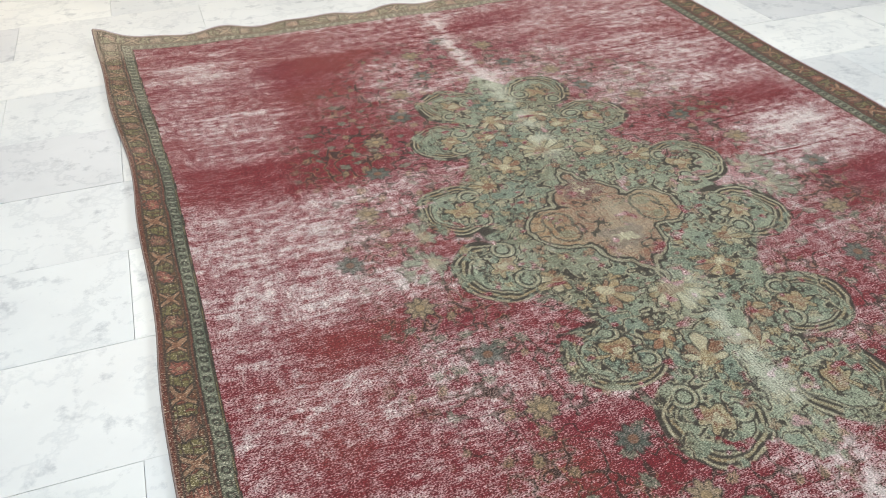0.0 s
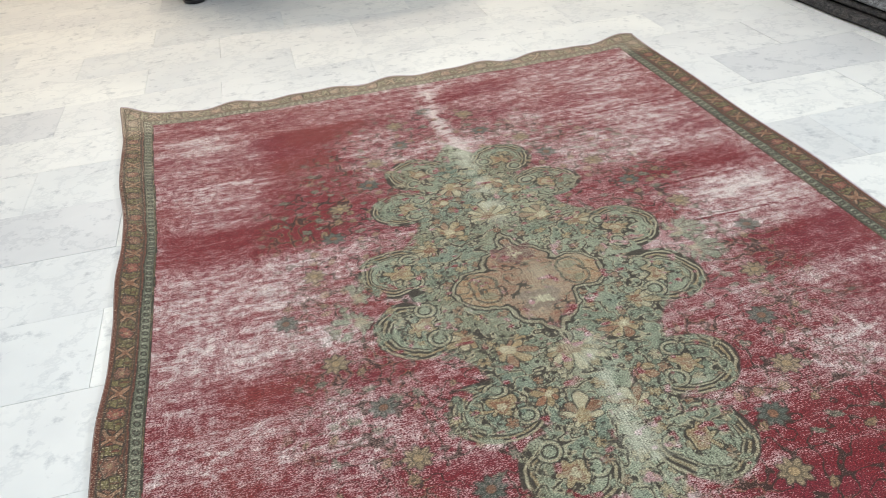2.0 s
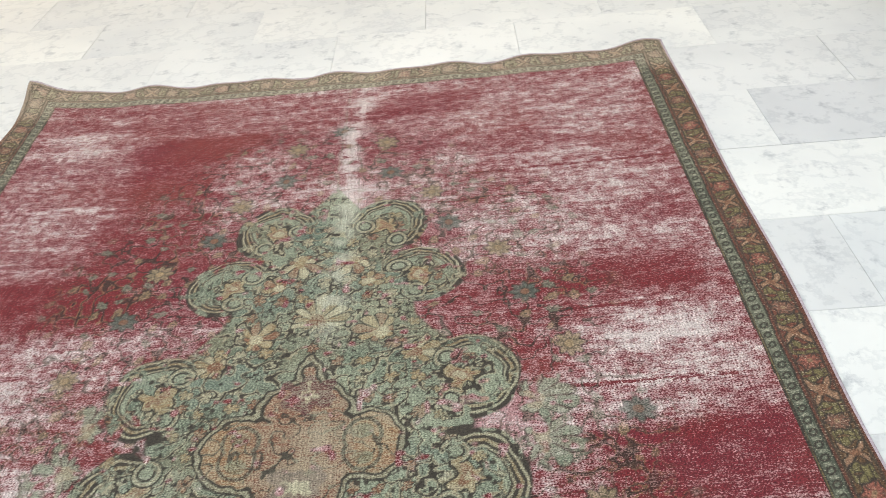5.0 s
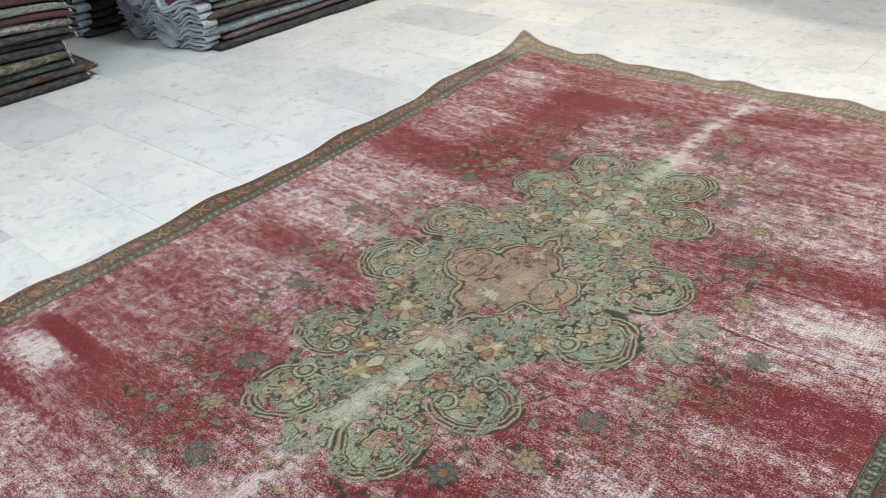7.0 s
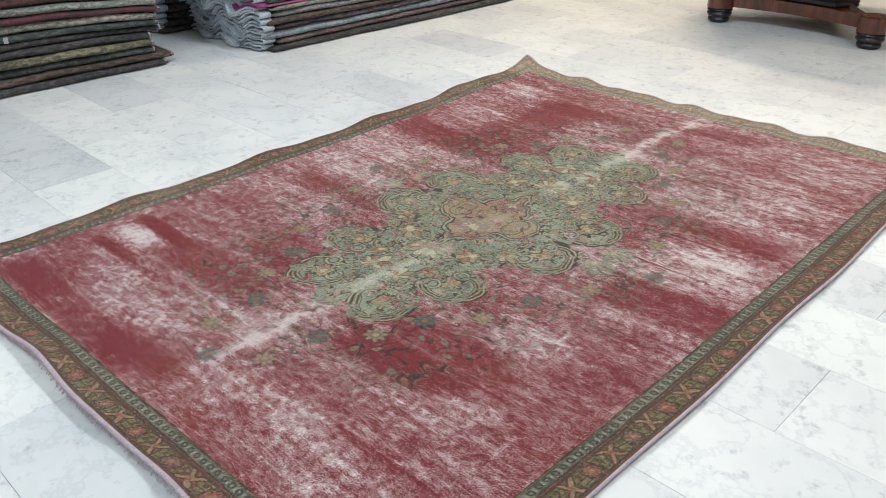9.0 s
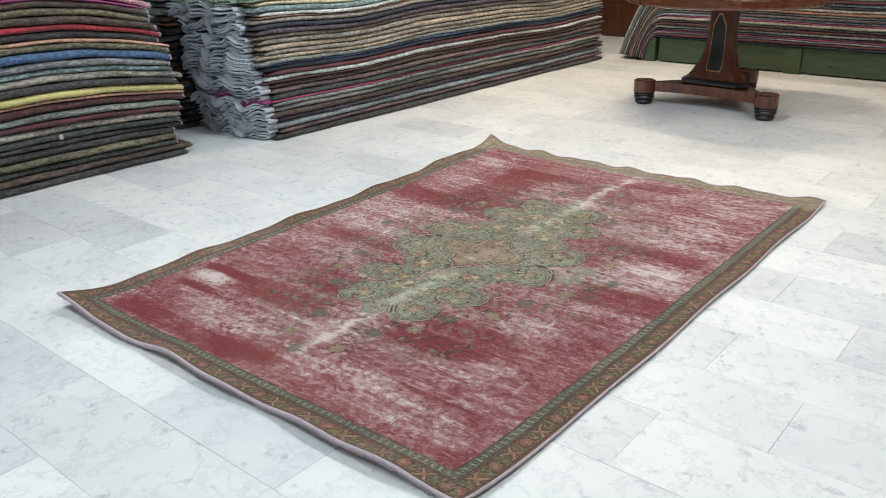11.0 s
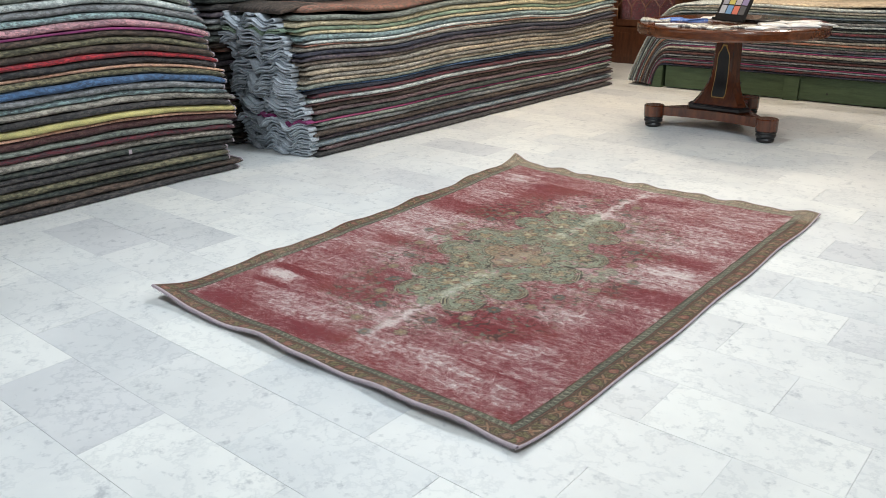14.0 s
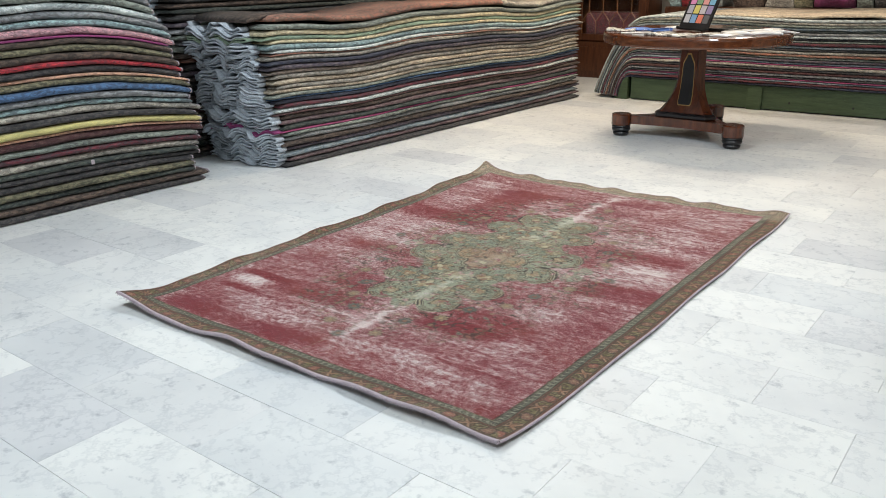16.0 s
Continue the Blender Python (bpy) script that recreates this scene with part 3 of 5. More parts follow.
    b1 = over(np.broadcast_to(c(0.150, 0.048, 0.030), (*shape, 3)), c(0.115, 0.062, 0.030), step(0.4, 0.6, fbm(u * 5, v * 5, 4, 2)))
    along = run / 0.072 + 0.45 * (fbm(u * 8, v * 8, 1, 2) - 0.5)
    k = np.floor(along)
    ph = along - k - 0.5 + 0.22 * (fbm(u * 40, v * 40, 6, 2) - 0.5)
    across = (e - 0.0375) / 0.0245 + 0.5 * (fbm(u * 34, v * 34, 2, 2) - 0.5)
    mang = np.arctan2(across, ph * 2.75)
    motif = np.hypot(ph * 2.75, across) * (1 + 0.14 * np.cos(6 * mang))
    ros = (k % 2 == 0) * 1.0
    xs = 1 - ros
    # leaves between the motifs
    leaf = np.abs(np.abs(ph) - 0.40 + 0.05 * np.sin(across * 4)) * 9
    b1 = over(b1, DARK * 1.6, 0.85 * step(1.25, 1.05, leaf) * step(1.05, 0.95, np.abs(across)))
    b1 = over(b1, c(0.17, 0.145, 0.06), 0.8 * step(0.85, 0.65, leaf) * step(0.95, 0.85, np.abs(across)) * step(0.2, 0.3, np.abs(np.sin(across * 5))))
    warm = np.where((k % 4 == 0)[..., None], c(0.25, 0.085, 0.060), c(0.21, 0.100, 0.068))
    b1 = over(b1, DARK * 1.5, ros * step(0.98, 0.88, motif))
    b1 = over(b1, warm, 0.92 * ros * step(0.82, 0.74, motif))
    b1 = over(b1, DARK * 1.8, 0.75 * ros * step(0.5, 0.9, -np.cos(6 * mang)) * step(0.3, 0.4, motif) * step(0.85, 0.75, motif))
    b1 = over(b1, c(0.28, 0.19, 0.11), 0.8 * ros * step(0.26, 0.18, motif))
    cross = np.abs(np.abs(ph * 2.5) - 0.75 * np.abs(across))
    b1 = over(b1, DARK * 1.5, xs * step(0.42, 0.32, cross) * step(1.05, 0.95, np.abs(across)))
    b1 = over(b1, c(0.29, 0.165, 0.10), 0.9 * xs * step(0.25, 0.15, cross) * step(0.95, 0.85, np.abs(across)))
    b1 = over(b1, RUST, 0.8 * xs * step(0.16, 0.10, np.hypot(ph, across * 0.35)))
    b1 = over(b1, c(0.12, 0.040, 0.026), 0.9 * (step(0.010, 0.007, e) + step(0.0650, 0.0675, e)))
    b1 = over(b1, DARK * 1.8, 0.8 * (step(0.0035, 0.0015, np.abs(e - 0.0115)) + step(0.0035, 0.0015, np.abs(e - 0.064))))
    dye = over(dye, b1, (e < EDGE_OUT) * 1.0)
    g = over(np.broadcast_to(c(0.085, 0.095, 0.068), (*shape, 3)), c(0.145, 0.150, 0.105), step(0.4, 0.6, fbm(u * 7, v * 7, 5, 2)))
    gp = run / 0.026 - np.floor(run / 0.026) - 0.5
    ga = (e - 0.0870) / 0.0098
    oval = np.hypot(gp * 2.9 + 0.35 * ga, ga)
    g = over(g, DARK * 1.4, 0.92 * step(0.98, 0.85, oval))
    g = over(g, c(0.15, 0.165, 0.12), 0.85 * step(0.52, 0.40, oval))
    g = over(g, c(0.27, 0.27, 0.20), 0.7 * step(0.12, 0.05, np.abs(np.abs(gp) - 0.46)) * step(0.8, 0.6, np.abs(ga)))
    g = over(g, DARK * 1.2, 0.92 * (step(0.0755, 0.0740, e) + step(0.0980, 0.0990, e)))
    g = over(g, c(0.17, 0.13, 0.055), 0.8 * step(0.1022, 0.1014, e) * step(0.0998, 0.1006, e))
    dye = over(dye, g, ((e >= EDGE_OUT) & (e < EDGE_IN)) * 1.0)
    bw = 0.10 + 0.6 * (fbm(u * 4, v * 4, 7, 3) - 0.5) + 0.68 * step(2.64, 2.76, v) + 0.22 * step(0.3, 0.0, u) * (step(0.2, 0.4, v) - 0.6 * step(0.8, 1.0, v) + 0.6 * step(2.1, 2.5, v)) + 0.5 * fold
    wear = np.where(inborder > 0.5, bw, wear)
    pale = over(pale, over(dye * 1.5, c(0.46, 0.41, 0.31), 0.62 + 0 * u), inborder)
    pale = over(pale, c(0.10, 0.075, 0.05), 0.8 * inborder * step(0.070, 0.035, dye.mean(-1)))
    tone = (1 + 0.75 * knot)[..., None]
    dye, pale = dye * tone, pale * (1 + 0.3 * knot[..., None])
    return np.clip(dye, 0.004, 0.85), np.clip(pale, 0.004, 0.85), np.clip(wear, 0.10, 1.3)


def build_rug():
    nu, nv = 880, 1271
    u, v = np.meshgrid(np.linspace(0, RUG_W, nu), np.linspace(0, RUG_L, nv))
    x, y, z = rug_place(u, v)
    me = bpy.data.meshes.new("woven_face")
    me.vertices.add(nu * nv)
    me.vertices.foreach_set("co", np.stack([x, y, z], -1).astype(np.float32).ravel())
    ids = np.arange(nu * nv).reshape(nv, nu)
    quads = np.stack([ids[:-1, :-1], ids[:-1, 1:], ids[1:, 1:], ids[1:, :-1]], -1).reshape(-1, 4)
    me.loops.add(quads.size)
    me.loops.foreach_set("vertex_index", quads.ravel().astype(np.int32))
    me.polygons.add(len(quads))
    me.polygons.foreach_set("loop_start", np.arange(0, quads.size, 4, dtype=np.int32))
    me.polygons.foreach_set("use_smooth", np.ones(len(quads), bool))
    me.update(calc_edges=True)
    dye, pale, wear = rug_colour(u, v)
    for name, rgb, alpha in (("dye", dye, wear), ("pale", pale, wear)):
        att = me.attributes.new(name, "FLOAT_COLOR", "POINT")
        att.data.foreach_set("color", np.concatenate([rgb, alpha[..., None]], -1).astype(np.float32).ravel())

    mt, n, l, b = material("worn_wool", 0.95)
    att_d, att_p = n.new("ShaderNodeAttribute"), n.new("ShaderNodeAttribute")
    att_d.attribute_name, att_p.attribute_name = "dye", "pale"

    def calc(op, a, b_):
        m_ = n.new("ShaderNodeMath")
        m_.operation = op
        for sock, val in zip(m_.inputs, (a, b_)):
            if isinstance(val, bpy.types.NodeSocket):
                l.new(val, sock)
            else:
                sock.default_value = val
        return m_.outputs[0]

    streak = noise_node(n, l, coords(n, l, scale=(48, 250, 1), shift=False), 1.0, 4, 0.66)
    speck = noise_node(n, l, coords(n, l, scale=(260, 460, 1), shift=False), 1.0, 2, 0.6)
    warp = noise_node(n, l, coords(n, l, scale=(330, 12, 1), shift=False), 1.0, 2, 0.5)
    fac = calc("ADD", att_d.outputs["Alpha"], calc("MULTIPLY", calc("SUBTRACT", streak.outputs[0], 0.5), 2.0))
    fac = calc("ADD", fac, calc("MULTIPLY", calc("SUBTRACT", speck.outputs[0], 0.5), 2.6))
    mr = n.new("ShaderNodeMapRange")
    mr.interpolation_type = "SMOOTHSTEP"
    mr.inputs[1].default_value, mr.inputs[2].default_value = 0.38, 0.80
    l.new(fac, mr.inputs[0])
    wr = ramp_node(n, [(0.35, (0.70, 0.68, 0.68)), (0.6, (1.12, 1.12, 1.12))])
    l.new(warp.outputs[0], wr.inputs[0])
    bare = mix_node(n, l, 0.8, att_p.outputs["Color"], wr.outputs[0], "MULTIPLY")
    c0 = mix_node(n, l, mr.outputs[0], att_d.outputs["Color"], bare)
    sr = ramp_node(n, [(0.3, (0.30, 0.30, 0.30)), (0.7, (1.50, 1.50, 1.50))])
    l.new(speck.outputs[0], sr.inputs[0])
    l.new(mix_node(n, l, 0.9, c0, sr.outputs[0], "MULTIPLY"), b.inputs["Base Color"])
    b.inputs["Sheen Weight"].default_value = 0.08
    hh = calc("SUBTRACT", calc("MULTIPLY", speck.outputs[0], 0.6), calc("MULTIPLY", mr.outputs[0], 0.35))
    bump_to(n, l, b, hh, 0.5, 0.003)
    me.materials.append(mt)

    rug = new("rug")
    tagged(rug, "worn red wool rug with green floral medallion on marble floor", "rug")
    pile = new("woven_face", me)
    pile.parent = rug
    pile["label"] = "faded red wool with green medallion and brown border"
    # underside
    u, v = np.meshgrid(np.linspace(0, RUG_W, 160), np.linspace(0, RUG_L, 230))
    x, y, z = rug_place(u, v)
    co = np.stack([x, y, np.maximum(z - 0.0075, 0.0012)], -1).reshape(-1, 3)
    ids = np.arange(co.shape[0]).reshape(u.shape)
    quads = np.stack([ids[:-1, :-1], ids[1:, :-1], ids[1:, 1:], ids[:-1, 1:]], -1).reshape(-1, 4)
    mesh_ob("backing", co.tolist(), quads.tolist(), M_BACK, rug, True, "coarse woven backing")
    # bound sides and ends
    t = np.linspace(0, 1, 150)
    sides = [(0 * t, t * RUG_L, 0.0040, "side_cord", M_BACK), (0 * t + RUG_W, t * RUG_L, 0.005, "side_cord", M_CORD),
             (t * RUG_W, 0 * t, 0.0068, "end_cord", M_CORD), (t * RUG_W, 0 * t + RUG_L, 0.005, "end_cord", M_CORD)]
    for us, vs, r, name, mat in sides:
        x, y, z = rug_place(us, vs)
        p = np.stack([x, y, np.maximum(z - 0.004, r + 0.001)], -1)
        vs_, fs_ = tube(p.tolist(), r)
        mesh_ob(name, vs_, fs_, mat, rug, True)
    # short worn threads along both ends
    rnd = random.Random(9)
    for v0, sign in ((0.0, -1), (RUG_L, 1)):
        vs_, fs_ = [], []
        for k in range(520):
            u0 = np.array([RUG_W * (k + rnd.random()) / 520])
            x, y, z = (float(w[0]) for w in rug_place(u0, np.array([v0])))
            ln, dx, h = rnd.uniform(0.003, 0.013), rnd.uniform(-0.004, 0.004), 0.0011
            n0 = len(vs_)
            zt = max(z - 0.004, 0.003)
            for t_, zz in ((0.0, zt), (0.6, zt - 0.001), (1.0, max(zt - 0.005, 0.0015))):
                cx, cy = x + dx * t_, y + sign * (0.003 + ln * t_)
                vs_ += [(cx - h, cy, zz), (cx + h, cy, zz), (cx, cy, zz + 1.6 * h)]
            for a in (n0, n0 + 3):
                fs_ += [(a, a + 1, a + 4, a + 3), (a + 1, a + 2, a + 5, a + 4), (a + 2, a, a + 3, a + 5)]
        fr = mesh_ob("fringe", vs_, fs_, M_CORD, rug, False, "short frayed end threads")
        fr["kind"] = "stuff"
    return rug


build_rug()


# ---- folded rugs in stacks ----
PAL = {
    "charcoal": ((0.036, 0.037, 0.044), (0.12, 0.11, 0.11)), "brown": ((0.080, 0.055, 0.045), (0.20, 0.14, 0.11)),
    "olive": ((0.090, 0.088, 0.055), (0.23, 0.21, 0.13)), "forest": ((0.038, 0.055, 0.055), (0.12, 0.14, 0.12)),
    "maroon": ((0.10, 0.025, 0.032), (0.17, 0.08, 0.075)), "wine": ((0.15, 0.03, 0.045), (0.07, 0.04, 0.05)),
    "greige": ((0.27, 0.255, 0.22), (0.14, 0.13, 0.115)), "beige": ((0.36, 0.31, 0.235), (0.21, 0.17, 0.125)),
    "greygreen": ((0.17, 0.195, 0.17), (0.09, 0.10, 0.09)), "red": ((0.36, 0.024, 0.035), (0.16, 0.02, 0.03)),
    "peach": ((0.42, 0.25, 0.17), (0.27, 0.16, 0.12)), "yellow": ((0.42, 0.38, 0.15), (0.30, 0.28, 0.13)),
    "teal": ((0.20, 0.29, 0.30), (0.10, 0.13, 0.14)), "blue": ((0.05, 0.11, 0.22), (0.03, 0.06, 0.12)),
    "navy": ((0.025, 0.032, 0.075), (0.07, 0.08, 0.12)), "magenta": ((0.20, 0.025, 0.12), (0.18, 0.04, 0.11)),
    "pink": ((0.45, 0.24, 0.27), (0.25, 0.15, 0.17)), "ice": ((0.42, 0.46, 0.45), (0.26, 0.30, 0.30)),
    "cream": ((0.48, 0.43, 0.29), (0.36, 0.31, 0.20)), "terracotta": ((0.27, 0.115, 0.08), (0.15, 0.10, 0.075)),
    "grey": ((0.19, 0.20, 0.21), (0.10, 0.105, 0.11)), "steel": ((0.13, 0.17, 0.20), (0.22, 0.25, 0.26)),
    "dusk": ((0.07, 0.06, 0.085), (0.16, 0.13, 0.15)), "sand": ((0.46, 0.40, 0.30), (0.34, 0.27, 0.19)),
    "hotpink": ((0.26, 0.04, 0.12), (0.20, 0.05, 0.10)), "taupe": ((0.17, 0.14, 0.115), (0.10, 0.08, 0.07)), "plum": ((0.13, 0.075, 0.085), (0.20, 0.15, 0.15)), "slate": ((0.13, 0.14, 0.145), (0.20, 0.20, 0.20)), "mint": ((0.24, 0.33, 0.24), (0.16, 0.22, 0.16)),
}


def TONE(colour):
    return 1.5 if sum(colour) > 0.5 else (1.35 if sum(colour) > 0.3 else (1.0 if sum(colour) > 0.2 else 0.62))


WOOL = {k: wool("wool_" + k, tuple(TONE(a) * x for x in a), tuple(TONE(a) * x for x in b_), 0.9 if k not in ("hotpink", "magenta", "yellow") else 0.4) for k, (a, b_) in PAL.items()}
WORDS = {"ice": "pale blue", "dusk": "dark mauve", "sand": "sandy beige", "forest": "dark green", "greige": "grey beige", "greygreen": "grey green",
         "steel": "slate blue", "hotpink": "hot pink", "teal": "pale teal", "mint": "pale green", "plum": "dull plum", "slate": "slate grey", "navy": "dark navy"}


def fold_mesh(length, depth, thick, zfun, zb, front, ends, seg=34, wob=0.0, seed=0, path=None):
    """One folded rug: a long slab with a rounded front fold, following the sag of its stack."""
    rnd = random.Random(seed)
    ph = [rnd.uniform(0, 6.28) for _ in range(4)]
    verts, faces = [], []
    s0, s1 = ends[0], length - ends[1]
    arc = 7
    for k in range(seg + 1):
        f = 0.5 * k / seg + 0.25 * (1 - math.cos(math.pi * k / seg))
        s = s0 + (s1 - s0) * f
        lip = 0.45 + 0.55 * math.sqrt(1 - min(1.0, max(0.0, 1 - min(s - s0, s1 - s) / 0.045)) ** 2)
        if path:
            (sa, za), (st, zt) = path(f, zb), path(f, zb + thick)
        else:
            sa = st = s
            za, zt = zfun(s, zb), zfun(s, zb + thick)
        h = math.hypot(zt - za, st - sa)
        mid, r = (za + zt) / 2, 0.5 * lip * 0.89
        sm, hx, hz = (sa + st) / 2, st - sa, zt - za
        fr = front + wob * (1.4 * math.sin(s * 2.3 + ph[3]) + math.sin(s * 5 + ph[0]) + 0.6 * math.sin(s * 13 + ph[1])) + (1 - lip) * 0.02
        mid += 0.06 * h * math.sin(s * 17 + ph[2]) - 0.2 * h * (1 - lip)
        ring = [(sm + hx * r, depth, mid + hz * r), (sm + hx * r, fr + 0.12, mid + hz * r)]
        for j in range(arc + 1):
            a = math.pi / 2 - math.pi * j / arc
            w = r * math.sin(a)
            ring.append((sm + hx * w, fr + r * h * 1.5 * (1 - math.cos(a)), mid + hz * w))
        ring += [(sm - hx * r, fr + 0.12, mid - hz * r), (sm - hx * r, depth, mid - hz * r)]
        verts += ring
    m_ = arc + 5
    for k in range(seg):
        for j in range(m_):
            a, b_ = k * m_ + j, k * m_ + (j + 1) % m_
            faces.append((a, a + m_, b_ + m_, b_))
    faces.append(tuple(range(m_)))
    faces.append(tuple(reversed(range(seg * m_, (seg + 1) * m_))))
    return verts, faces


def end_leaf(depth, z, gap, reach, rnd, amp, shear, slant=0.0):
    """The doubled edge of a folded rug at the end of its stack: a thin wavy loop, turned round at the front."""
    ph, ph2 = z * 7 + rnd.uniform(-0.4, 0.4), z * 19 + rnd.uniform(-0.6, 0.6)
    d0 = 0.02 + 0.17 * z * z + rnd.uniform(-0.02, 0.05)
    wid = rnd.uniform(0.75, 1.25)

    def wave(d):
        return amp * (math.sin(d * 17 * wid + ph) + 0.55 * math.sin(d * 43 + ph2)) * min(1.0, 0.35 + (d - d0) * 4)

    line = []
    n_ = 26
    for k in range(n_ + 1):
        d = depth - 0.02 - (depth - 0.02 - d0 - gap) * k / n_
        line.append((d, z + gap + wave(d)))
    for k in range(1, 6):
        a = math.pi * k / 6
        line.append((d0 + gap - gap * 1.5 * math.sin(a), z + gap * math.cos(a) + wave(d0 + gap)))
    for k in range(n_, -1, -1):
        d = depth - 0.02 - (depth - 0.02 - d0 - gap) * k / n_
        line.append((d, z - gap + wave(d) * 0.85))
    verts, faces = [], []
    t_ = 0.0055
    for k, (d, zz) in enumerate(line):
        d1, z1 = line[max(k - 1, 0)]
        d2, z2 = line[min(k + 1, len(line) - 1)]
        ln = math.hypot(d2 - d1, z2 - z1) + 1e-9
        nd, nz = -(z2 - z1) / ln, (d2 - d1) / ln
        rc = reach * (0.75 + 0.25 * math.sin(d * 23 + ph2)) * min(1.0, 0.2 + (d - d0) / 0.16)
        for s, w in ((0.07, t_), (-rc + 0.004, t_), (-rc, 0.0), (-rc + 0.004, -t_), (0.07, -t_)):
            verts.append((s - shear * d - slant * zz, d + nd * w, max(0.002, zz + nz * w)))
    m_ = len(line)
    for k in range(m_ - 1):
        for j in range(5):
            a, b_ = k * 5 + j, k * 5 + (j + 1) % 5
            faces.append((a, b_, b_ + 5, a + 5))
    faces.append(tuple(reversed(range(5))))
    faces.append(tuple(range((m_ - 1) * 5, m_ * 5)))
    return verts, faces


def stack(where, length, depth, height, colours, zfun, seed, group, base=0.0, leaves=None, binding=None, ragged=0.03, thin=(), lean=0.0, stand="in a tall stack", path=None, shear=0.0, taper=None, slant=0.0):
    """A stack of folded rugs on the pose where: local x runs along the front, y into the stack."""
    rnd = random.Random(seed)
    weights = [(0.45 if c in thin else 1.0) * rnd.uniform(0.8, 1.25) for c in colours]
    unit = height / sum(weights)
    zb = base
    made = []
    for n_, (cname, w) in enumerate(zip(colours, weights)):
        th = unit * w
        ends = (max(0.0, rnd.uniform(0, ragged)), max(0.0, rnd.uniform(0, ragged)))
        front = rnd.uniform(-0.012, 0.014) + lean * (zb / max(height, 0.1)) - (0.035 if n_ == 0 and base == 0 else 0.0)
        if taper:
            ends = (ends[0], ends[1] + taper(zb))
        vs, fs = fold_mesh(length, depth, th, zfun, zb, front, ends, wob=0.004, seed=seed * 100 + n_, path=path)
        if shear:
            vs = [(x - shear * y * (1 - x / length), y, z) for x, y, z in vs]
        if slant:
            vs = [(x - slant * z * (1 - x / length), y, z) for x, y, z in vs]
        ob = mesh_ob("folded_rug", vs, fs, WOOL[cname], None, True)
        ob.matrix_basis = where
        colour = WORDS.get(cname, cname)
        tagged(ob, f"folded {colour} wool rug lying {stand}", "rug", group)
        s_end = length - ends[1]
        if leaves:
            count = max(1, round(th / 0.034))
            for q in range(count):
                lv, lf = end_leaf(depth, zfun(0, zb + th * (q + 0.5) / count), min(0.0125, th / count * 0.30), leaves * rnd.uniform(0.3, 1.15), rnd, 0.026, shear, slant)
                lm = {"hotpink": WOOL["magenta"], "magenta": WOOL["magenta"], "mint": WOOL["mint"]}.get(cname, M_GREYBACK)
                mesh_ob("folded_edge", lv, lf, lm, ob, True, "grey fringed edge")
        if binding:
            za, zt = zfun(s_end, zb), zfun(s_end, zb + th)
            pts = []
            for j in range(9):
                a = math.pi / 2 - math.pi * j / 8
                r = (zt - za) / 2 * 0.62
                pts.append((s_end - 0.010, front + 0.012 + r * 1.3 - r * 1.3 * math.cos(a), (za + zt) / 2 + r * math.sin(a)))
            pts = [(s_end - 0.010, 0.22, pts[0][2])] + pts
            cv, cf = tube(pts, 0.005, 5)
            mesh_ob("bound_end", cv, cf, M_CORD, ob, True, "pale bound end")
        made.append(ob)
        zb += th
    return made


def flat(s, z):
    return z


# stack beside the rug, with drooping ends
L1 = 2.75


def sag_a(s, z):
    k = max(0.0, (s - (L1 - 0.9)) / 0.9)
    return z * (1.0 - 0.150 * k**2 - 0.02 * max(0.0, (L1 - 1.0 - s)) ** 1.0) + 0.006 * math.sin(s * 4) * z


A_COL = ["charcoal", "brown", "forest", "olive", "charcoal", "charcoal", "forest", "greige", "wine", "greygreen", "maroon", "peach", "yellow", "charcoal", "greige",
         "teal", "grey", "blue", "olive", "peach", "charcoal", "red", "brown", "olive", "brown", "magenta", "pink", "teal", "grey", "ice", "greygreen", "grey",
         "dusk", "brown"]
WHERE_A = pose(-1.590, 1.70 - L1, 0, 0, 0, 86.9)
stack(WHERE_A, L1, 0.95, 1.33, A_COL, sag_a, 3, "folded rugs in the stack beside the red rug", binding=True, thin=("peach", "dusk", "magenta"), ragged=0.06, lean=0.03, taper=lambda z: 0.30 * max(0.0, (z - 0.55) / 0.8) ** 1.3 + (0.07 if 0.06 < z < 0.2 else 0.0))

# stack with the crumpled grey end
L2 = 4.17


def sag_b(s, z):
    q = z / 1.05
    return z + q * (0.026 * math.sin(s * 2.6 + 2.6) + 0.010 * math.sin(s * 5.3)) - 0.02 * q * math.exp(-s / 0.15)


B_COL = ["charcoal", "plum", "steel", "dusk", "brown", "slate", "greygreen", "hotpink", "forest", "plum", "brown", "maroon", "ice", "wine", "navy", "blue", "greygreen", "beige",
         "greige", "beige", "greige", "taupe", "dusk", "navy", "greige", "terracotta", "ice", "teal", "cream", "mint", "cream", "greygreen"]
WHERE_B = pose(-1.215, 2.13, 0, 0, 0, 87.1)
stack(WHERE_B, L2, 0.78, 0.98, B_COL, sag_b, 5, "folded rugs in the long stack", leaves=0.09, thin=("hotpink", "maroon", "terracotta", "blue"), ragged=0.09, slant=0.11)

# tag on the stack
tag = part("price_tag", box(-0.010, 0.010, -0.002, 0.0, -0.028, 0.0), M_CORD)
tag.matrix_basis = WHERE_A @ pose(1.93, -0.012, 0.275)
tagged(tag, "small pale paper tag hanging on a folded rug", "tag")

# dark pile lying on top of the drooping stack, set back
A2_COL = ["dusk", "charcoal", "forest", "brown", "charcoal", "grey", "dusk", "olive"]


def sag_c(s, z):
    return z - 0.05 * max(0.0, (s - 1.2)) ** 2


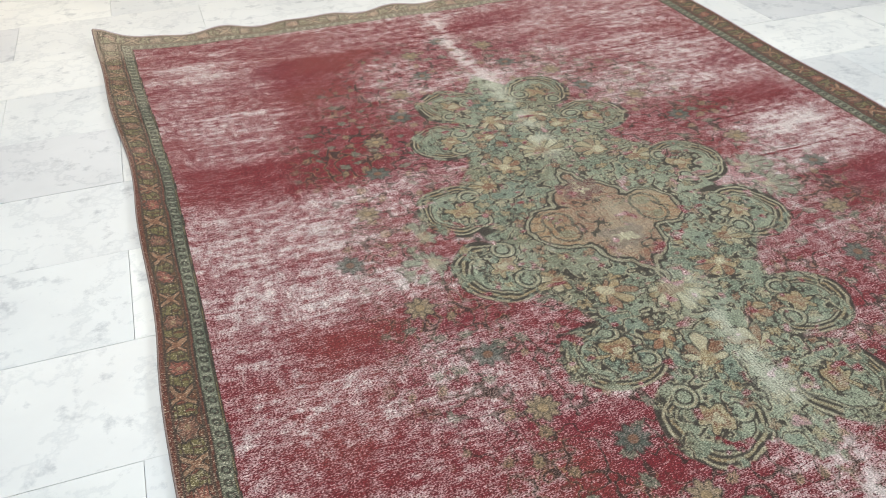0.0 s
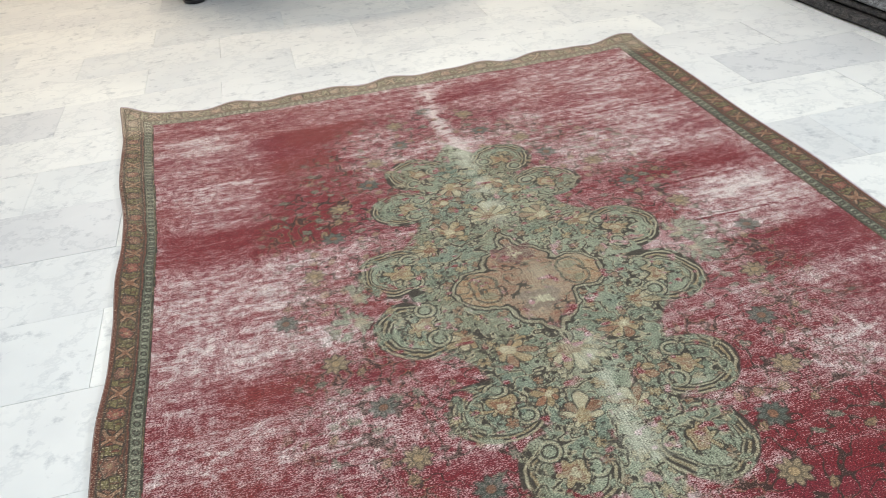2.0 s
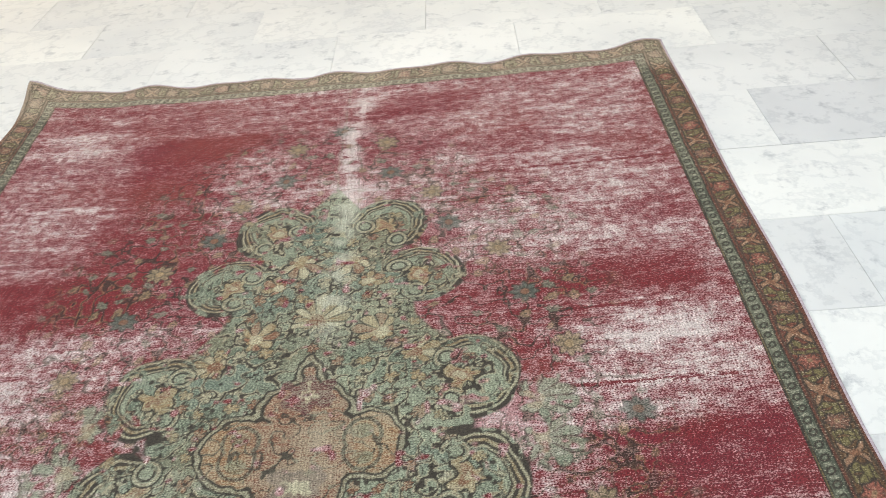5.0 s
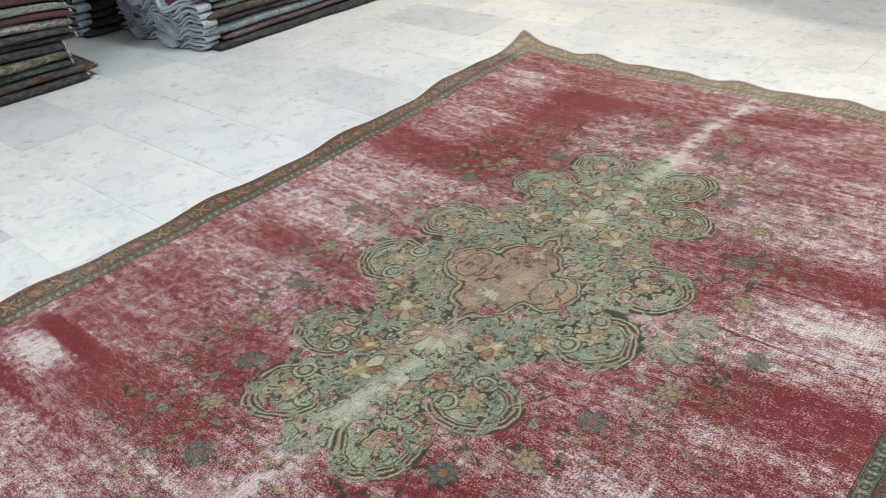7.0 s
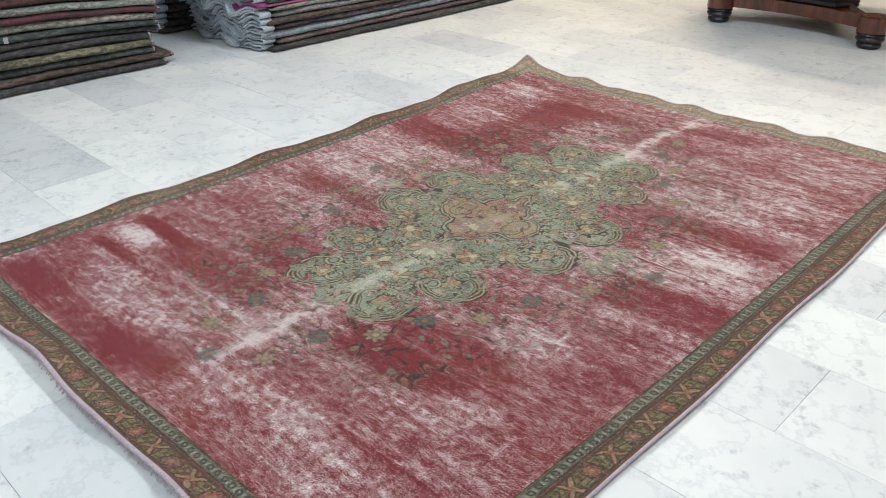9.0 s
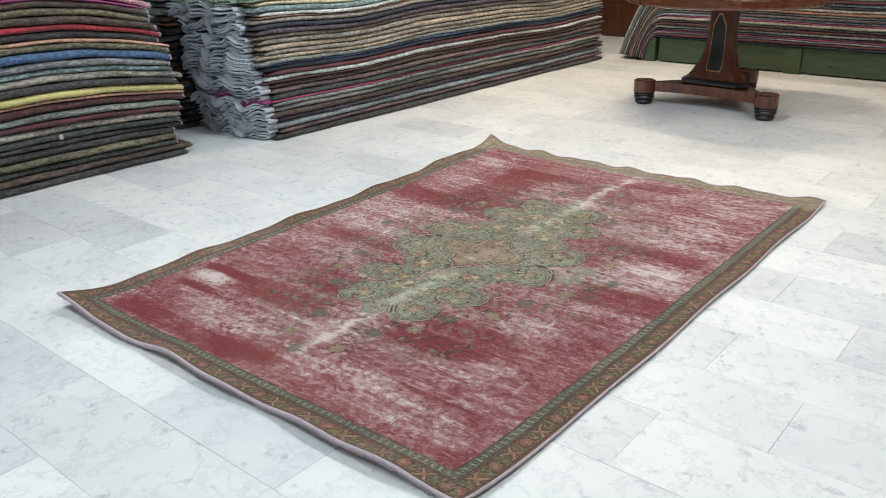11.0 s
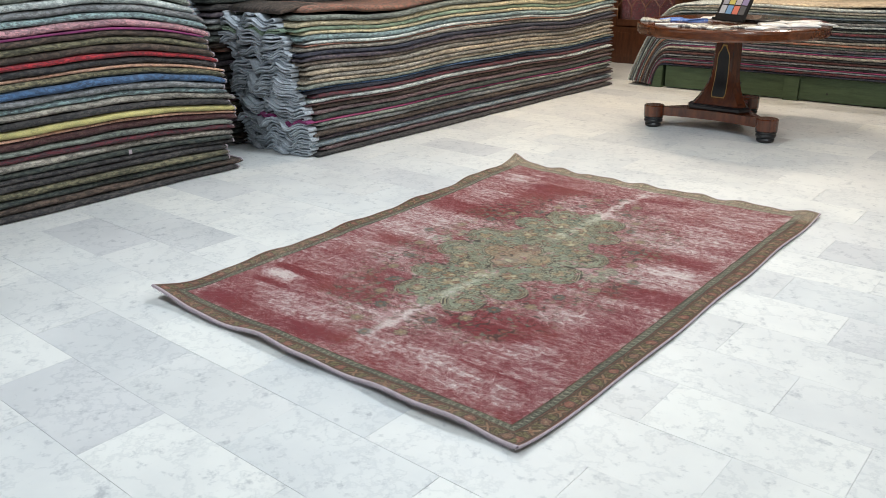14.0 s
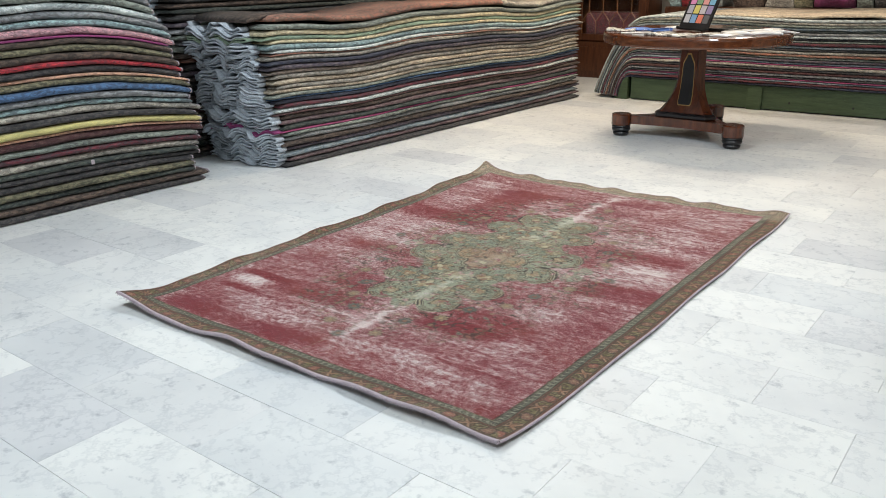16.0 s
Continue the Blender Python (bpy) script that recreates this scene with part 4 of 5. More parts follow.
stack(WHERE_A @ pose(0, 0.22, 0), 2.14, 0.62, 0.36, A2_COL, sag_c, 11, "dark folded rugs on top of the stack", base=1.335, ragged=0.05, stand="on top of a stack")

# terracotta rug thrown along the top of the long stack, with a turned corner
stack(WHERE_B @ pose(0.02, 0.02, 0), 2.75, 0.72, 0.05, ["terracotta"], lambda s, z: sag_b(s, 0.99) + (z - 1.0), 21, "rugs thrown over the long stack", base=1.0, stand="along the top of a stack")
stack(WHERE_B @ pose(-0.10, 0.10, 0), 0.34, 0.62, 0.045, ["brown"], lambda s, z: z + 0.03 * math.sin(s * 8), 22, "rugs thrown over the long stack", base=0.985, stand="with its corner turned up")
stack(WHERE_B @ pose(2.74, 0.03, 0), 1.42, 0.72, 0.05, ["greige"], lambda s, z: sag_b(s + 2.74, 0.99) + (z - 1.0) - 0.012 * s * s, 23, "rugs thrown over the long stack", base=1.0, stand="along the top of a stack")

# taller dark stack behind
C_COL = ["charcoal", "brown", "forest", "charcoal", "dusk", "brown", "charcoal", "olive", "maroon", "charcoal", "brown", "forest", "charcoal", "brown", "dusk", "charcoal", "terracotta",
         "brown", "greygreen", "grey", "greygreen", "grey", "dusk", "charcoal", "forest", "brown", "charcoal", "olive", "charcoal", "dusk", "charcoal", "forest", "dusk", "charcoal"]
WHERE_C = WHERE_B @ pose(-0.22, 0.82, 0)
stack(WHERE_C, 4.55, 0.75, 1.50, C_COL, lambda s, z: z - 0.03 * z * max(0.0, s - 3.6) ** 2, 31, "dark folded rugs in the tall rear stack", leaves=0.06, ragged=0.08)

# dark stack on the other side of the red rug
D_COL = ["charcoal", "charcoal", "grey", "navy", "maroon", "brown", "olive", "brown", "charcoal", "wine", "brown", "greige", "navy", "olive", "beige", "maroon", "grey", "brown", "wine", "greige"]
stack(pose(2.90, 4.3, 0, 0, 0, -90), 3.1, 0.8, 0.85, D_COL, lambda s, z: z + 0.01 * z * math.sin(3 * s), 41, "folded rugs in the low dark stack", ragged=0.06)

# ---- round table ----
TX, TY = 0.745, 4.765
table = new("round_table")
table.matrix_basis = pose(TX, TY, 0, 0, 0, -3)
tagged(table, "polished mahogany pedestal table with a round top", "table")
TR = 0.715
part("tabletop", lathe([(0.64, 0.748), (TR - 0.02, 0.748), (TR - 0.006, 0.752), (TR - 0.002, 0.765), (TR - 0.002, 0.805), (TR, 0.815), (TR - 0.004, 0.826), (TR - 0.02, 0.832)], 72), M_MAHOGANY_TOP, table, smooth=False)


def tri_section(radius, cut, z, turn=0.0):
    """A triangle with cut corners; its flat sides face between the feet."""
    pts = []
    for k in range(3):
        a = math.radians(90 + 120 * k) + turn
        side = Vector((-math.sin(a), math.cos(a)))
        tip = Vector((math.cos(a), math.sin(a))) * radius
        pts += [tip - side * cut, tip + side * cut]
    return [(p.x, p.y, z) for p in pts]


def loft(sections, caps=True):
    bm = bmesh.new()
    rings = [[bm.verts.new(p) for p in s] for s in sections]
    for a, b_ in zip(rings, rings[1:]):
        for k in range(len(a)):
            bm.faces.new((a[k], a[(k + 1) % len(a)], b_[(k + 1) % len(a)], b_[k]))
    if caps:
        bm.faces.new(list(reversed(rings[0])))
        bm.faces.new(rings[-1])
    return bm


def column_radius(z):
    q = (0.748 - z) / (0.748 - 0.205)
    return 0.100 + 0.018 * q + 0.118 * max(0.0, (q - 0.50) / 0.50) ** 2.0


zs = [0.205 + (0.748 - 0.205) * k / 22 for k in range(23)]
part("pedestal", loft([tri_section(column_radius(z), 0.038, z) for z in zs]), M_MAHOGANY, table)
part("plinth", loft([tri_section(0.258, 0.05, 0.165), tri_section(0.268, 0.05, 0.172), tri_section(0.268, 0.05, 0.190), tri_section(0.245, 0.05, 0.2045)]), M_EBONY, table, "black ebonised moulding")


def face_radius(z):
    return (column_radius(z) + 1.732 * 0.038) / 2


def panel_strip(width_at, proud, z0, z1, n_=24):
    """A thin plate that follows the curved flat of the pedestal, seen along -y of its face."""
    bm = bmesh.new()
    rows = []
    for k in range(n_ + 1):
        z = z0 + (z1 - z0) * k / n_
        w, d = width_at((z - z0) / (z1 - z0)), face_radius(z)
        rows.append([bm.verts.new((x, -d - y, z)) for x, y in ((-w, -0.004), (-w, proud), (w, proud), (w, -0.004))])
    for a, b_ in zip(rows, rows[1:]):
        for k in range(4):
            bm.faces.new((a[k], a[(k + 1) % 4], b_[(k + 1) % 4], b_[k]))
    bm.faces.new(rows[0])
    bm.faces.new(rows[-1])
    return bm


def inlay_width(q):
    if q > 0.82:
        return 0.036 * max(0.15, (1 - q) / 0.18) + 0.006
    return 0.054 - 0.014 * q if q > 0.06 else 0.044 + 0.010 * q / 0.06


for k in range(3):
    gold = part("inlay_border", panel_strip(lambda q: inlay_width(q) + 0.006, 0.0015, 0.262, 0.668), M_BRASS, table, "thin gilt inlay line")
    black = part("inlay_panel", panel_strip(inlay_width, 0.003, 0.270, 0.655), M_EBONY, table, "black inlaid panel")
    star = part("inlay_motif", panel_strip(lambda q: 0.026 * (0.35 + abs(math.cos(q * 7))), 0.0018, 0.69, 0.735, 10), M_BRASS, table, "pale inlaid flower motif")
    for o in (gold, black, star):
        o.rotation_euler = (0, 0, math.radians(120 * k))

# three-cornered base with concave sides, and its feet
bm = bmesh.new()
outline = []
for k in range(3):
    a0, a1 = math.radians(-150 + 120 * k), math.radians(-30 + 120 * k)
    p0, p1 = Vector((math.cos(a0), math.sin(a0))) * 0.55, Vector((math.cos(a1), math.sin(a1))) * 0.55
    mid = Vector((math.cos((a0 + a1) / 2), math.sin((a0 + a1) / 2)))
    for j in range(12):
        f = 0.06 + 0.88 * j / 11
        outline.append(p0.lerp(p1, f) - mid * 0.075 * math.sin(math.pi * f))
lo = [bm.verts.new((p.x, p.y, 0.095)) for p in outline]
hi = [bm.verts.new((p.x, p.y, 0.164)) for p in outline]
for k in range(len(lo)):
    bm.faces.new((lo[k], lo[(k + 1) % len(lo)], hi[(k + 1) % len(lo)], hi[k]))
bm.faces.new(list(reversed(lo)))
bm.faces.new(hi)
part("base", bm, M_MAHOGANY, table, "three-cornered mahogany base")
for k in range(3):
    a = math.radians(-150 + 120 * k)
    fx, fy = 0.535 * math.cos(a), 0.535 * math.sin(a)
    foot = part("foot", lathe([(0.072, 0.085), (0.080, 0.09), (0.080, 0.172), (0.072, 0.178)], 32), M_MAHOGANY, table, "drum-shaped mahogany foot")
    foot.location = (fx, fy, 0)
    bun = part("bun", lathe([(0.045, 0.0), (0.062, 0.010), (0.066, 0.022), (0.060, 0.034), (0.070, 0.042), (0.076, 0.055), (0.070, 0.068), (0.078, 0.076), (0.074, 0.0846)], 28), M_EBONY, foot, "black turned bun")

# ---- things on the table ----
TOP = 0.832
board = new("swatch_board")
board.matrix_basis = Matrix.Translation((TX - 0.015, TY - 0.05, TOP + 0.012)) @ pose(0, 0, 0, 0, 0, -29) @ pose(0, 0, 0, -24, 0, 0)
tagged(board, "black display board with colour swatches standing on the table", "display board")
BW, BH = 0.165, 0.47
part("panel", box(-BW, BW, 0, 0.012, 0, BH, 0.003), M_BLACK, board)
part("prop", box(-0.05, 0.05, 0.013, 0.018, 0.0, 0.30), M_BLACK, board, "black folding strut").rotation_euler = (math.radians(0), 0, 0)
part("ledge", box(-BW, BW, -0.025, -0.0005, -0.008, 0.012, 0.002), M_BLACK, board)
SW = [(0.72, 0.18, 0.50), (0.10, 0.30, 0.12), (0.75, 0.28, 0.25), (0.12, 0.45, 0.72), (0.36, 0.36, 0.45), (0.70, 0.60, 0.06), (0.55, 0.50, 0.55), (0.30, 0.22, 0.48),
      (0.50, 0.52, 0.58), (0.12, 0.34, 0.65), (0.80, 0.13, 0.04), (0.02, 0.02, 0.03)]
for k, colour in enumerate(SW):
    cx, cz = -0.105 + 0.07 * (k % 4), 0.235 - 0.075 * (k // 4)
    # greyed and lifted: a reflection on the board, mixed into each colour
    part("swatch", box(cx - 0.030, cx + 0.030, -0.002, -0.0003, cz - 0.033, cz + 0.033), plain("swatch_with_reflection", tuple(0.10 + 0.62 * x for x in colour), 0.35, 20, 0.04, bump=0.0), board)
M_LIME = plain("lime_print", (0.35, 0.55, 0.08), 0.5, 20, 0.05, bump=0)
for k in range(5):
    cx = -0.096 + 0.047 * k
    part("printed_bar", box(cx - 0.013, cx + 0.013, -0.002, -0.0003, 0.312, 0.324), M_LIME, board, "small lime green print")
cu = bpy.data.curves.new("heading", "FONT")
cu.body, cu.size, cu.align_x, cu.shear, cu.extrude, cu.offset = "HELLO!", 0.082, "CENTER", 0.2, 0.0006, 0.0022
cu.space_character = 0.92
cu.materials.append(plain("white_print", (0.8, 0.8, 0.8), 0.5, 20, 0.03, bump=0))
head = new("heading", cu)
head.parent = board
head.matrix_basis = pose(0.0, -0.0015, 0.385, 90, 0, 0)


def magazine(x, y, turn, w, h, mats, open_leaf=True, lift=0.0, label="open magazine with grey print lying on the table"):
    ob = new("magazine")
    ob.matrix_basis = pose(TX + x, TY + y, TOP + 0.001 + lift, 0, 0, turn)
    tagged(ob, label, "magazine", "papers on the table")
    for k, sx in enumerate((-1, 1) if open_leaf else (1,)):
        n_ = 12
        verts, faces = [], []
        for j in range(n_ + 1):
            q = j / n_
            zz = 0.004 + 0.020 * math.sin(min(1, q * 1.5) * math.pi * 0.62) * (1 - 0.7 * q) if open_leaf else 0.012 + 0.008 * math.sin(q * 5 + x * 9)
            for yy, zq in ((-h / 2, zz), (h / 2, zz), (h / 2, 0.0), (-h / 2, 0.0)):
                verts.append((sx * w * q if open_leaf else w * (q - 0.5), yy, zq))
        for j in range(n_):
            for i in range(4):
                a, b_ = j * 4 + i, j * 4 + (i + 1) % 4
                faces.append((a, b_, b_ + 4, a + 4))
        faces += [(0, 1, 2, 3), (n_ * 4 + 3, n_ * 4 + 2, n_ * 4 + 1, n_ * 4)]
        mesh_ob("page_block", verts, faces, mats[k % len(mats)], ob, True)
    return ob


def print_mat(name, paper, ink, scale, cover):
    m_, n_, l_, b_ = material(name, 0.35)
    vec = coords(n_, l_, scale=(1, 1, 1))
    t_ = noise_node(n_, l_, vec, scale, 3, 0.6)
    r_ = ramp_node(n_, [(cover - 0.03, ink), (cover + 0.03, paper)])
    l_.new(t_.outputs[0], r_.inputs[0])
    l_.new(r_.outputs[0], b_.inputs["Base Color"])
    return m_


M_NEWS = print_mat("grey_printed_page", (0.62, 0.62, 0.58), (0.16, 0.15, 0.14), 30, 0.5)
M_BLUEP = print_mat("blue_printed_cover", (0.10, 0.22, 0.62), (0.55, 0.62, 0.80), 14, 0.42)
M_WHITEP = print_mat("white_leaflet", (0.78, 0.79, 0.80), (0.55, 0.56, 0.60), 9, 0.36)
magazine(-0.02, -0.52, -19, 0.20, 0.22, (M_NEWS, M_NEWS))
magazine(0.30, -0.40, -14, 0.15, 0.20, (M_NEWS, M_WHITEP))
magazine(-0.36, -0.08, -20, 0.30, 0.22, (M_BLUEP,), False, label="magazine with a blue cover lying on the table")
magazine(-0.53, -0.22, 20, 0.22, 0.20, (M_NEWS,), False, label="grey printed leaflet lying on the table")
magazine(-0.28, -0.50, -45, 0.24, 0.16, (M_WHITEP,), False, label="folded white leaflet lying on the table")
magazine(-0.20, 0.22, 15, 0.26, 0.22, (M_WHITEP,), False, label="white paper lying on the table")
magazine(0.46, -0.12, 25, 0.20, 0.26, (M_WHITEP, M_PAPER), label="open white magazine lying on the table")
magazine(0.44, 0.12, -5, 0.30, 0.22, (M_PAPER,), False, 0.0, label="white paper lying on the table")
magazine(0.62, 0.05, 40, 0.22, 0.16, (M_WHITEP,), False, 0.0, label="white leaflet lying at the table edge")
magazine(0.16, 0.12, 60, 0.24, 0.20, (M_BLACK,), False, 0.0, label="black folder lying on the table")

# ---- green platform with draped rugs ----
plat = new("platform")
plat.matrix_basis = pose(-0.62, 6.31, 0)
tagged(plat, "low green-stained wooden platform under a stack of rugs", "platform")
PL = 3.4
for x0, x1 in ((0.17, 1.36), (1.50, 2.70), (2.84, 3.4)):
    part("board", box(x0, x1, 0.02, 0.045, 0.012, 0.228, 0.003), M_GREENWOOD, plat)
for x0 in (0.0, 1.36, 2.70):
    part("post", box(x0, x0 + 0.14, 0.0, 0.10, 0.0, 0.226, 0.004), M_GREENWOOD, plat)
part("deck", box(0.0, PL, 0.105, 1.40, 0.14, 0.226), M_GREENWOOD, plat)
for x0 in (0.62, 0.95, 1.75, 2.3):
    kn = part("knot", lathe([(0.009, 0), (0.010, 0.0006), (0.006, 0.001)], 12), M_EBONY, plat, "dark knot hole")
    kn.matrix_basis = pose(x0, 0.0199, 0.10 + 0.05 * math.sin(x0 * 7), 90, 0, 0)

P_COL = ["navy", "wine", "steel", "hotpink", "charcoal", "grey", "maroon", "charcoal", "greige", "hotpink", "steel", "dusk", "greygreen", "terracotta", "greige", "charcoal", "steel", "wine",
         "greygreen", "charcoal", "ice", "grey", "forest", "steel", "greygreen", "greige", "ice"]


def drape(f, z):
    """Rugs lie along the platform and hang over its end to the floor."""
    q = (z - 0.23) / 0.64
    rx, bend = 0.12 + 0.29 * q, 0.32
    if f < bend:
        a = math.pi / 2 * f / bend
        fall = 1 - math.sin(a) ** 1.15
        return 0.16 - rx * math.cos(a) ** 0.8 + 0.20 * math.sin(a) * q, z - (z - 0.02 - 0.03 * q) * fall
    g = (f - bend) / (1 - bend)
    return 0.16 + 0.20 * q + (3.3 - 0.36) * g, z + 0.012 * math.sin(g * 9) * q


stack(pose(-0.62, 6.29, 0), 3.3, 1.36, 0.62, P_COL, flat, 51, "rugs draped over the platform", base=0.232, path=drape, thin=("hotpink",), stand="over a green platform")
stack(pose(-0.62, 6.31, 0), 3.3, 1.34, 0.028, ["sand"], flat, 52, "rugs draped over the platform", base=0.852, path=lambda f, z: (0.50 + 2.8 * f, z + 0.010 * math.sin(f * 12) - 0.05 * (1 - f) ** 8), stand="on top of the draped rugs")

# dark hanging on the wall beyond the stacks
bm = bmesh.new()
cols = [[bm.verts.new((X0 + 0.03 + 0.02 * math.sin(y * 9), y, z)) for z in (0.25, 0.9, 1.6, 2.3, 2.75)] for y in [0.2 + 4.4 * k / 60 for k in range(61)]]
for p, q in zip(cols, cols[1:]):
    for k in range(4):
        bm.faces.new((p[k], q[k], q[k + 1], p[k + 1]))
bmesh.ops.solidify(bm, geom=bm.faces[:], thickness=0.008)
hang = part("wall_hanging", bm, wool("dark_green_cloth", (0.012, 0.035, 0.030), (0.03, 0.05, 0.04), 0.6, 10), smooth=True)
tagged(hang, "dark green patterned rug hanging on the wall", "hanging rug")

# ---- display cabinet ----
cab = new("display_cabinet")
cab.matrix_basis = pose(-1.85, 7.72, 0)
tagged(cab, "dark wooden cabinet with lattice glass doors", "cabinet")
CW, CH = 0.95, 2.25
part("back_panel", box(-CW, CW, 0.40, 0.43, 0, CH), M_CABINET, cab)
part("side_panel", box(-CW, -CW + 0.03, 0.03, 0.398, 0, CH), M_CABINET, cab)
part("side_panel", box(CW - 0.03, CW, 0.03, 0.398, 0, CH), M_CABINET, cab)
part("top", box(-CW - 0.03, CW + 0.03, -0.03, 0.45, CH, CH + 0.06, 0.008), M_CABINET, cab)
part("base_front", box(-CW, CW, 0.0, 0.028, 0, 0.44, 0.006), M_CABINET, cab)
for x0 in (-0.88, 0.06):
    part("raised_panel", box(x0, x0 + 0.82, -0.014, -0.001, 0.08, 0.38, 0.006), M_CABINET, cab)
for z0 in (0.46, 1.0, 1.55):
    part("shelf", box(-CW + 0.032, CW - 0.032, 0.06, 0.396, z0, z0 + 0.022), M_CABINET, cab)
mg, ng, lg, bg = material("cabinet_glass", 0.05)
bg.inputs["Transmission Weight"].default_value = 1.0
bg.inputs["Base Color"].default_value = (0.9, 0.92, 0.9, 1)
M_EDGE = plain("gilt_wood_bead", (0.17, 0.075, 0.03), 0.3, 60, 0.3)
for x0 in (-0.93, 0.01):
    door = part("door", box(x0, x0 + 0.09, -0.004, 0.026, 0.45, CH - 0.02, 0.004), M_CABINET, cab)
    part("stile", box(x0 + 0.83, x0 + 0.92, -0.004, 0.026, 0.45, CH - 0.02, 0.004), M_CABINET, door)
    part("rail", box(x0 + 0.092, x0 + 0.828, -0.003, 0.025, 0.45, 0.53, 0.004), M_CABINET, door)
    part("rail", box(x0 + 0.092, x0 + 0.828, -0.003, 0.025, CH - 0.11, CH - 0.02, 0.004), M_CABINET, door)
    pane = part("pane", box(x0 + 0.092, x0 + 0.828, 0.012, 0.016, 0.532, CH - 0.112), mg, door, "clear glass")
    pane.visible_shadow = False
    # long hexagons
    px, pz, flat_z, lo_, hi_ = 0.184, 0.40, 0.16, 0.532, CH - 0.112
    for j in range(-1, 8):
        for i in range(-1, 5):
            cx, cz = x0 + 0.184 + px * (i + 0.5 * (j % 2)), 0.60 + 0.28 * j
            for (ax, az), (bx, bz) in (((cx - px / 2, cz - flat_z / 2), (cx - px / 2, cz + flat_z / 2)), ((cx - px / 2, cz + flat_z / 2), (cx, cz + pz / 2)), ((cx + px / 2, cz + flat_z / 2), (cx, cz + pz / 2))):
                if min(ax, bx) < x0 + 0.091 or max(ax, bx) > x0 + 0.829 or bz <= lo_ or az >= hi_:
                    continue
                p0, p1 = Vector((ax, az)), Vector((bx, bz))
                q0, q1 = p0.lerp(p1, max(0.0, (lo_ - az) / (bz - az))), p0.lerp(p1, min(1.0, (hi_ - az) / (bz - az)))
                vs, fs = tube([(q0.x, 0.002, q0.y), (q1.x, 0.002, q1.y)], 0.006, 4)
                mesh_ob("glazing_bar", vs, fs, M_EDGE, door)
for k, (x0, z0, w, h, cn) in enumerate([(-0.85, 0.484, 0.7, 0.22, "maroon"), (0.1, 0.484, 0.75, 0.30, "wine"), (-0.8, 1.024, 0.7, 0.18, "wine"), (0.12, 1.024, 0.72, 0.24, "maroon")]):
    t_ = part("folded_textile", box(x0, x0 + w, 0.10, 0.37, z0, z0 + h, 0.02), WOOL[cn])
    t_.matrix_basis = cab.matrix_basis
    tagged(t_, f"folded {cn} textile on a cabinet shelf", "textile", "textiles in the cabinet")

# ---- goods behind the platform ----
bench = part("long_bench", box(-0.75, 3.2, 7.86, 8.5, 0.0, 0.86, 0.01), M_CABINET)
tagged(bench, "dark wooden bench holding folded textiles", "bench")


def textile(x0, x1, z0, z1, mat, label, y0=7.95, d=0.42):
    bm = box(x0, x1, y0, y0 + d, z0, z1, 0.0)
    bmesh.ops.subdivide_edges(bm, edges=bm.edges, cuts=5, use_grid_fill=True)
    for v in bm.verts:
        k = 0.012
        v.co += Vector((k * math.sin(v.co.z * 31 + v.co.x * 9), k * math.sin(v.co.x * 23 + v.co.z * 17), (0.012 * math.sin(v.co.x * 19)) if v.co.z > z0 + 0.01 else 0))
    ob = part("folded_textile", bm, mat, smooth=True)
    tagged(ob, label, "textile", "textiles on the bench")


M_BAG = plain("grey_plastic_bag", (0.24, 0.26, 0.25), 0.35, 18, 0.45, bump=0.5)
textile(-0.98 + 0.25, -0.60, 0.86, 1.03, WOOL["teal"], "folded teal textile on the bench")
textile(-0.585, -0.43, 0.86, 1.04, WOOL["red"], "folded dark red textile on the bench")
textile(-0.41, -0.12, 0.86, 1.02, M_BAG, "textile in a grey plastic bag on the bench")
textile(-0.75, -0.30, 1.06, 1.24, M_BAG, "crumpled grey plastic bag on folded textiles")
M_TEAL = wool("teal_cloth", (0.02, 0.13, 0.14), (0.04, 0.18, 0.18), 0.5)
M_MAG = wool("magenta_cloth", (0.17, 0.02, 0.085), (0.10, 0.015, 0.06), 0.7, 12)
textile(-0.08, 0.36, 0.98, 1.35, M_TEAL, "dark teal cloth bale on the bench")
textile(0.38, 0.86, 0.99, 1.35, M_MAG, "crimson patterned cloth bale on the bench")
textile(0.88, 1.27, 0.87, 1.35, M_MAG, "crimson patterned cloth bale on the bench")
textile(0.02, 0.36, 0.86, 0.97, WOOL["brown"], "folded brown textile on the bench")
textile(0.38, 0.66, 0.86, 0.985, WOOL["greige"], "folded grey beige textile on the bench")
textile(0.67, 0.87, 0.86, 0.985, WOOL["olive"], "folded olive textile on the bench")
textile(1.29, 1.45, 0.86, 1.35, WOOL["greygreen"], "folded grey green textile on the bench")
textile(1.47, 2.2, 0.86, 1.35, WOOL["charcoal"], "dark folded rugs on the bench")

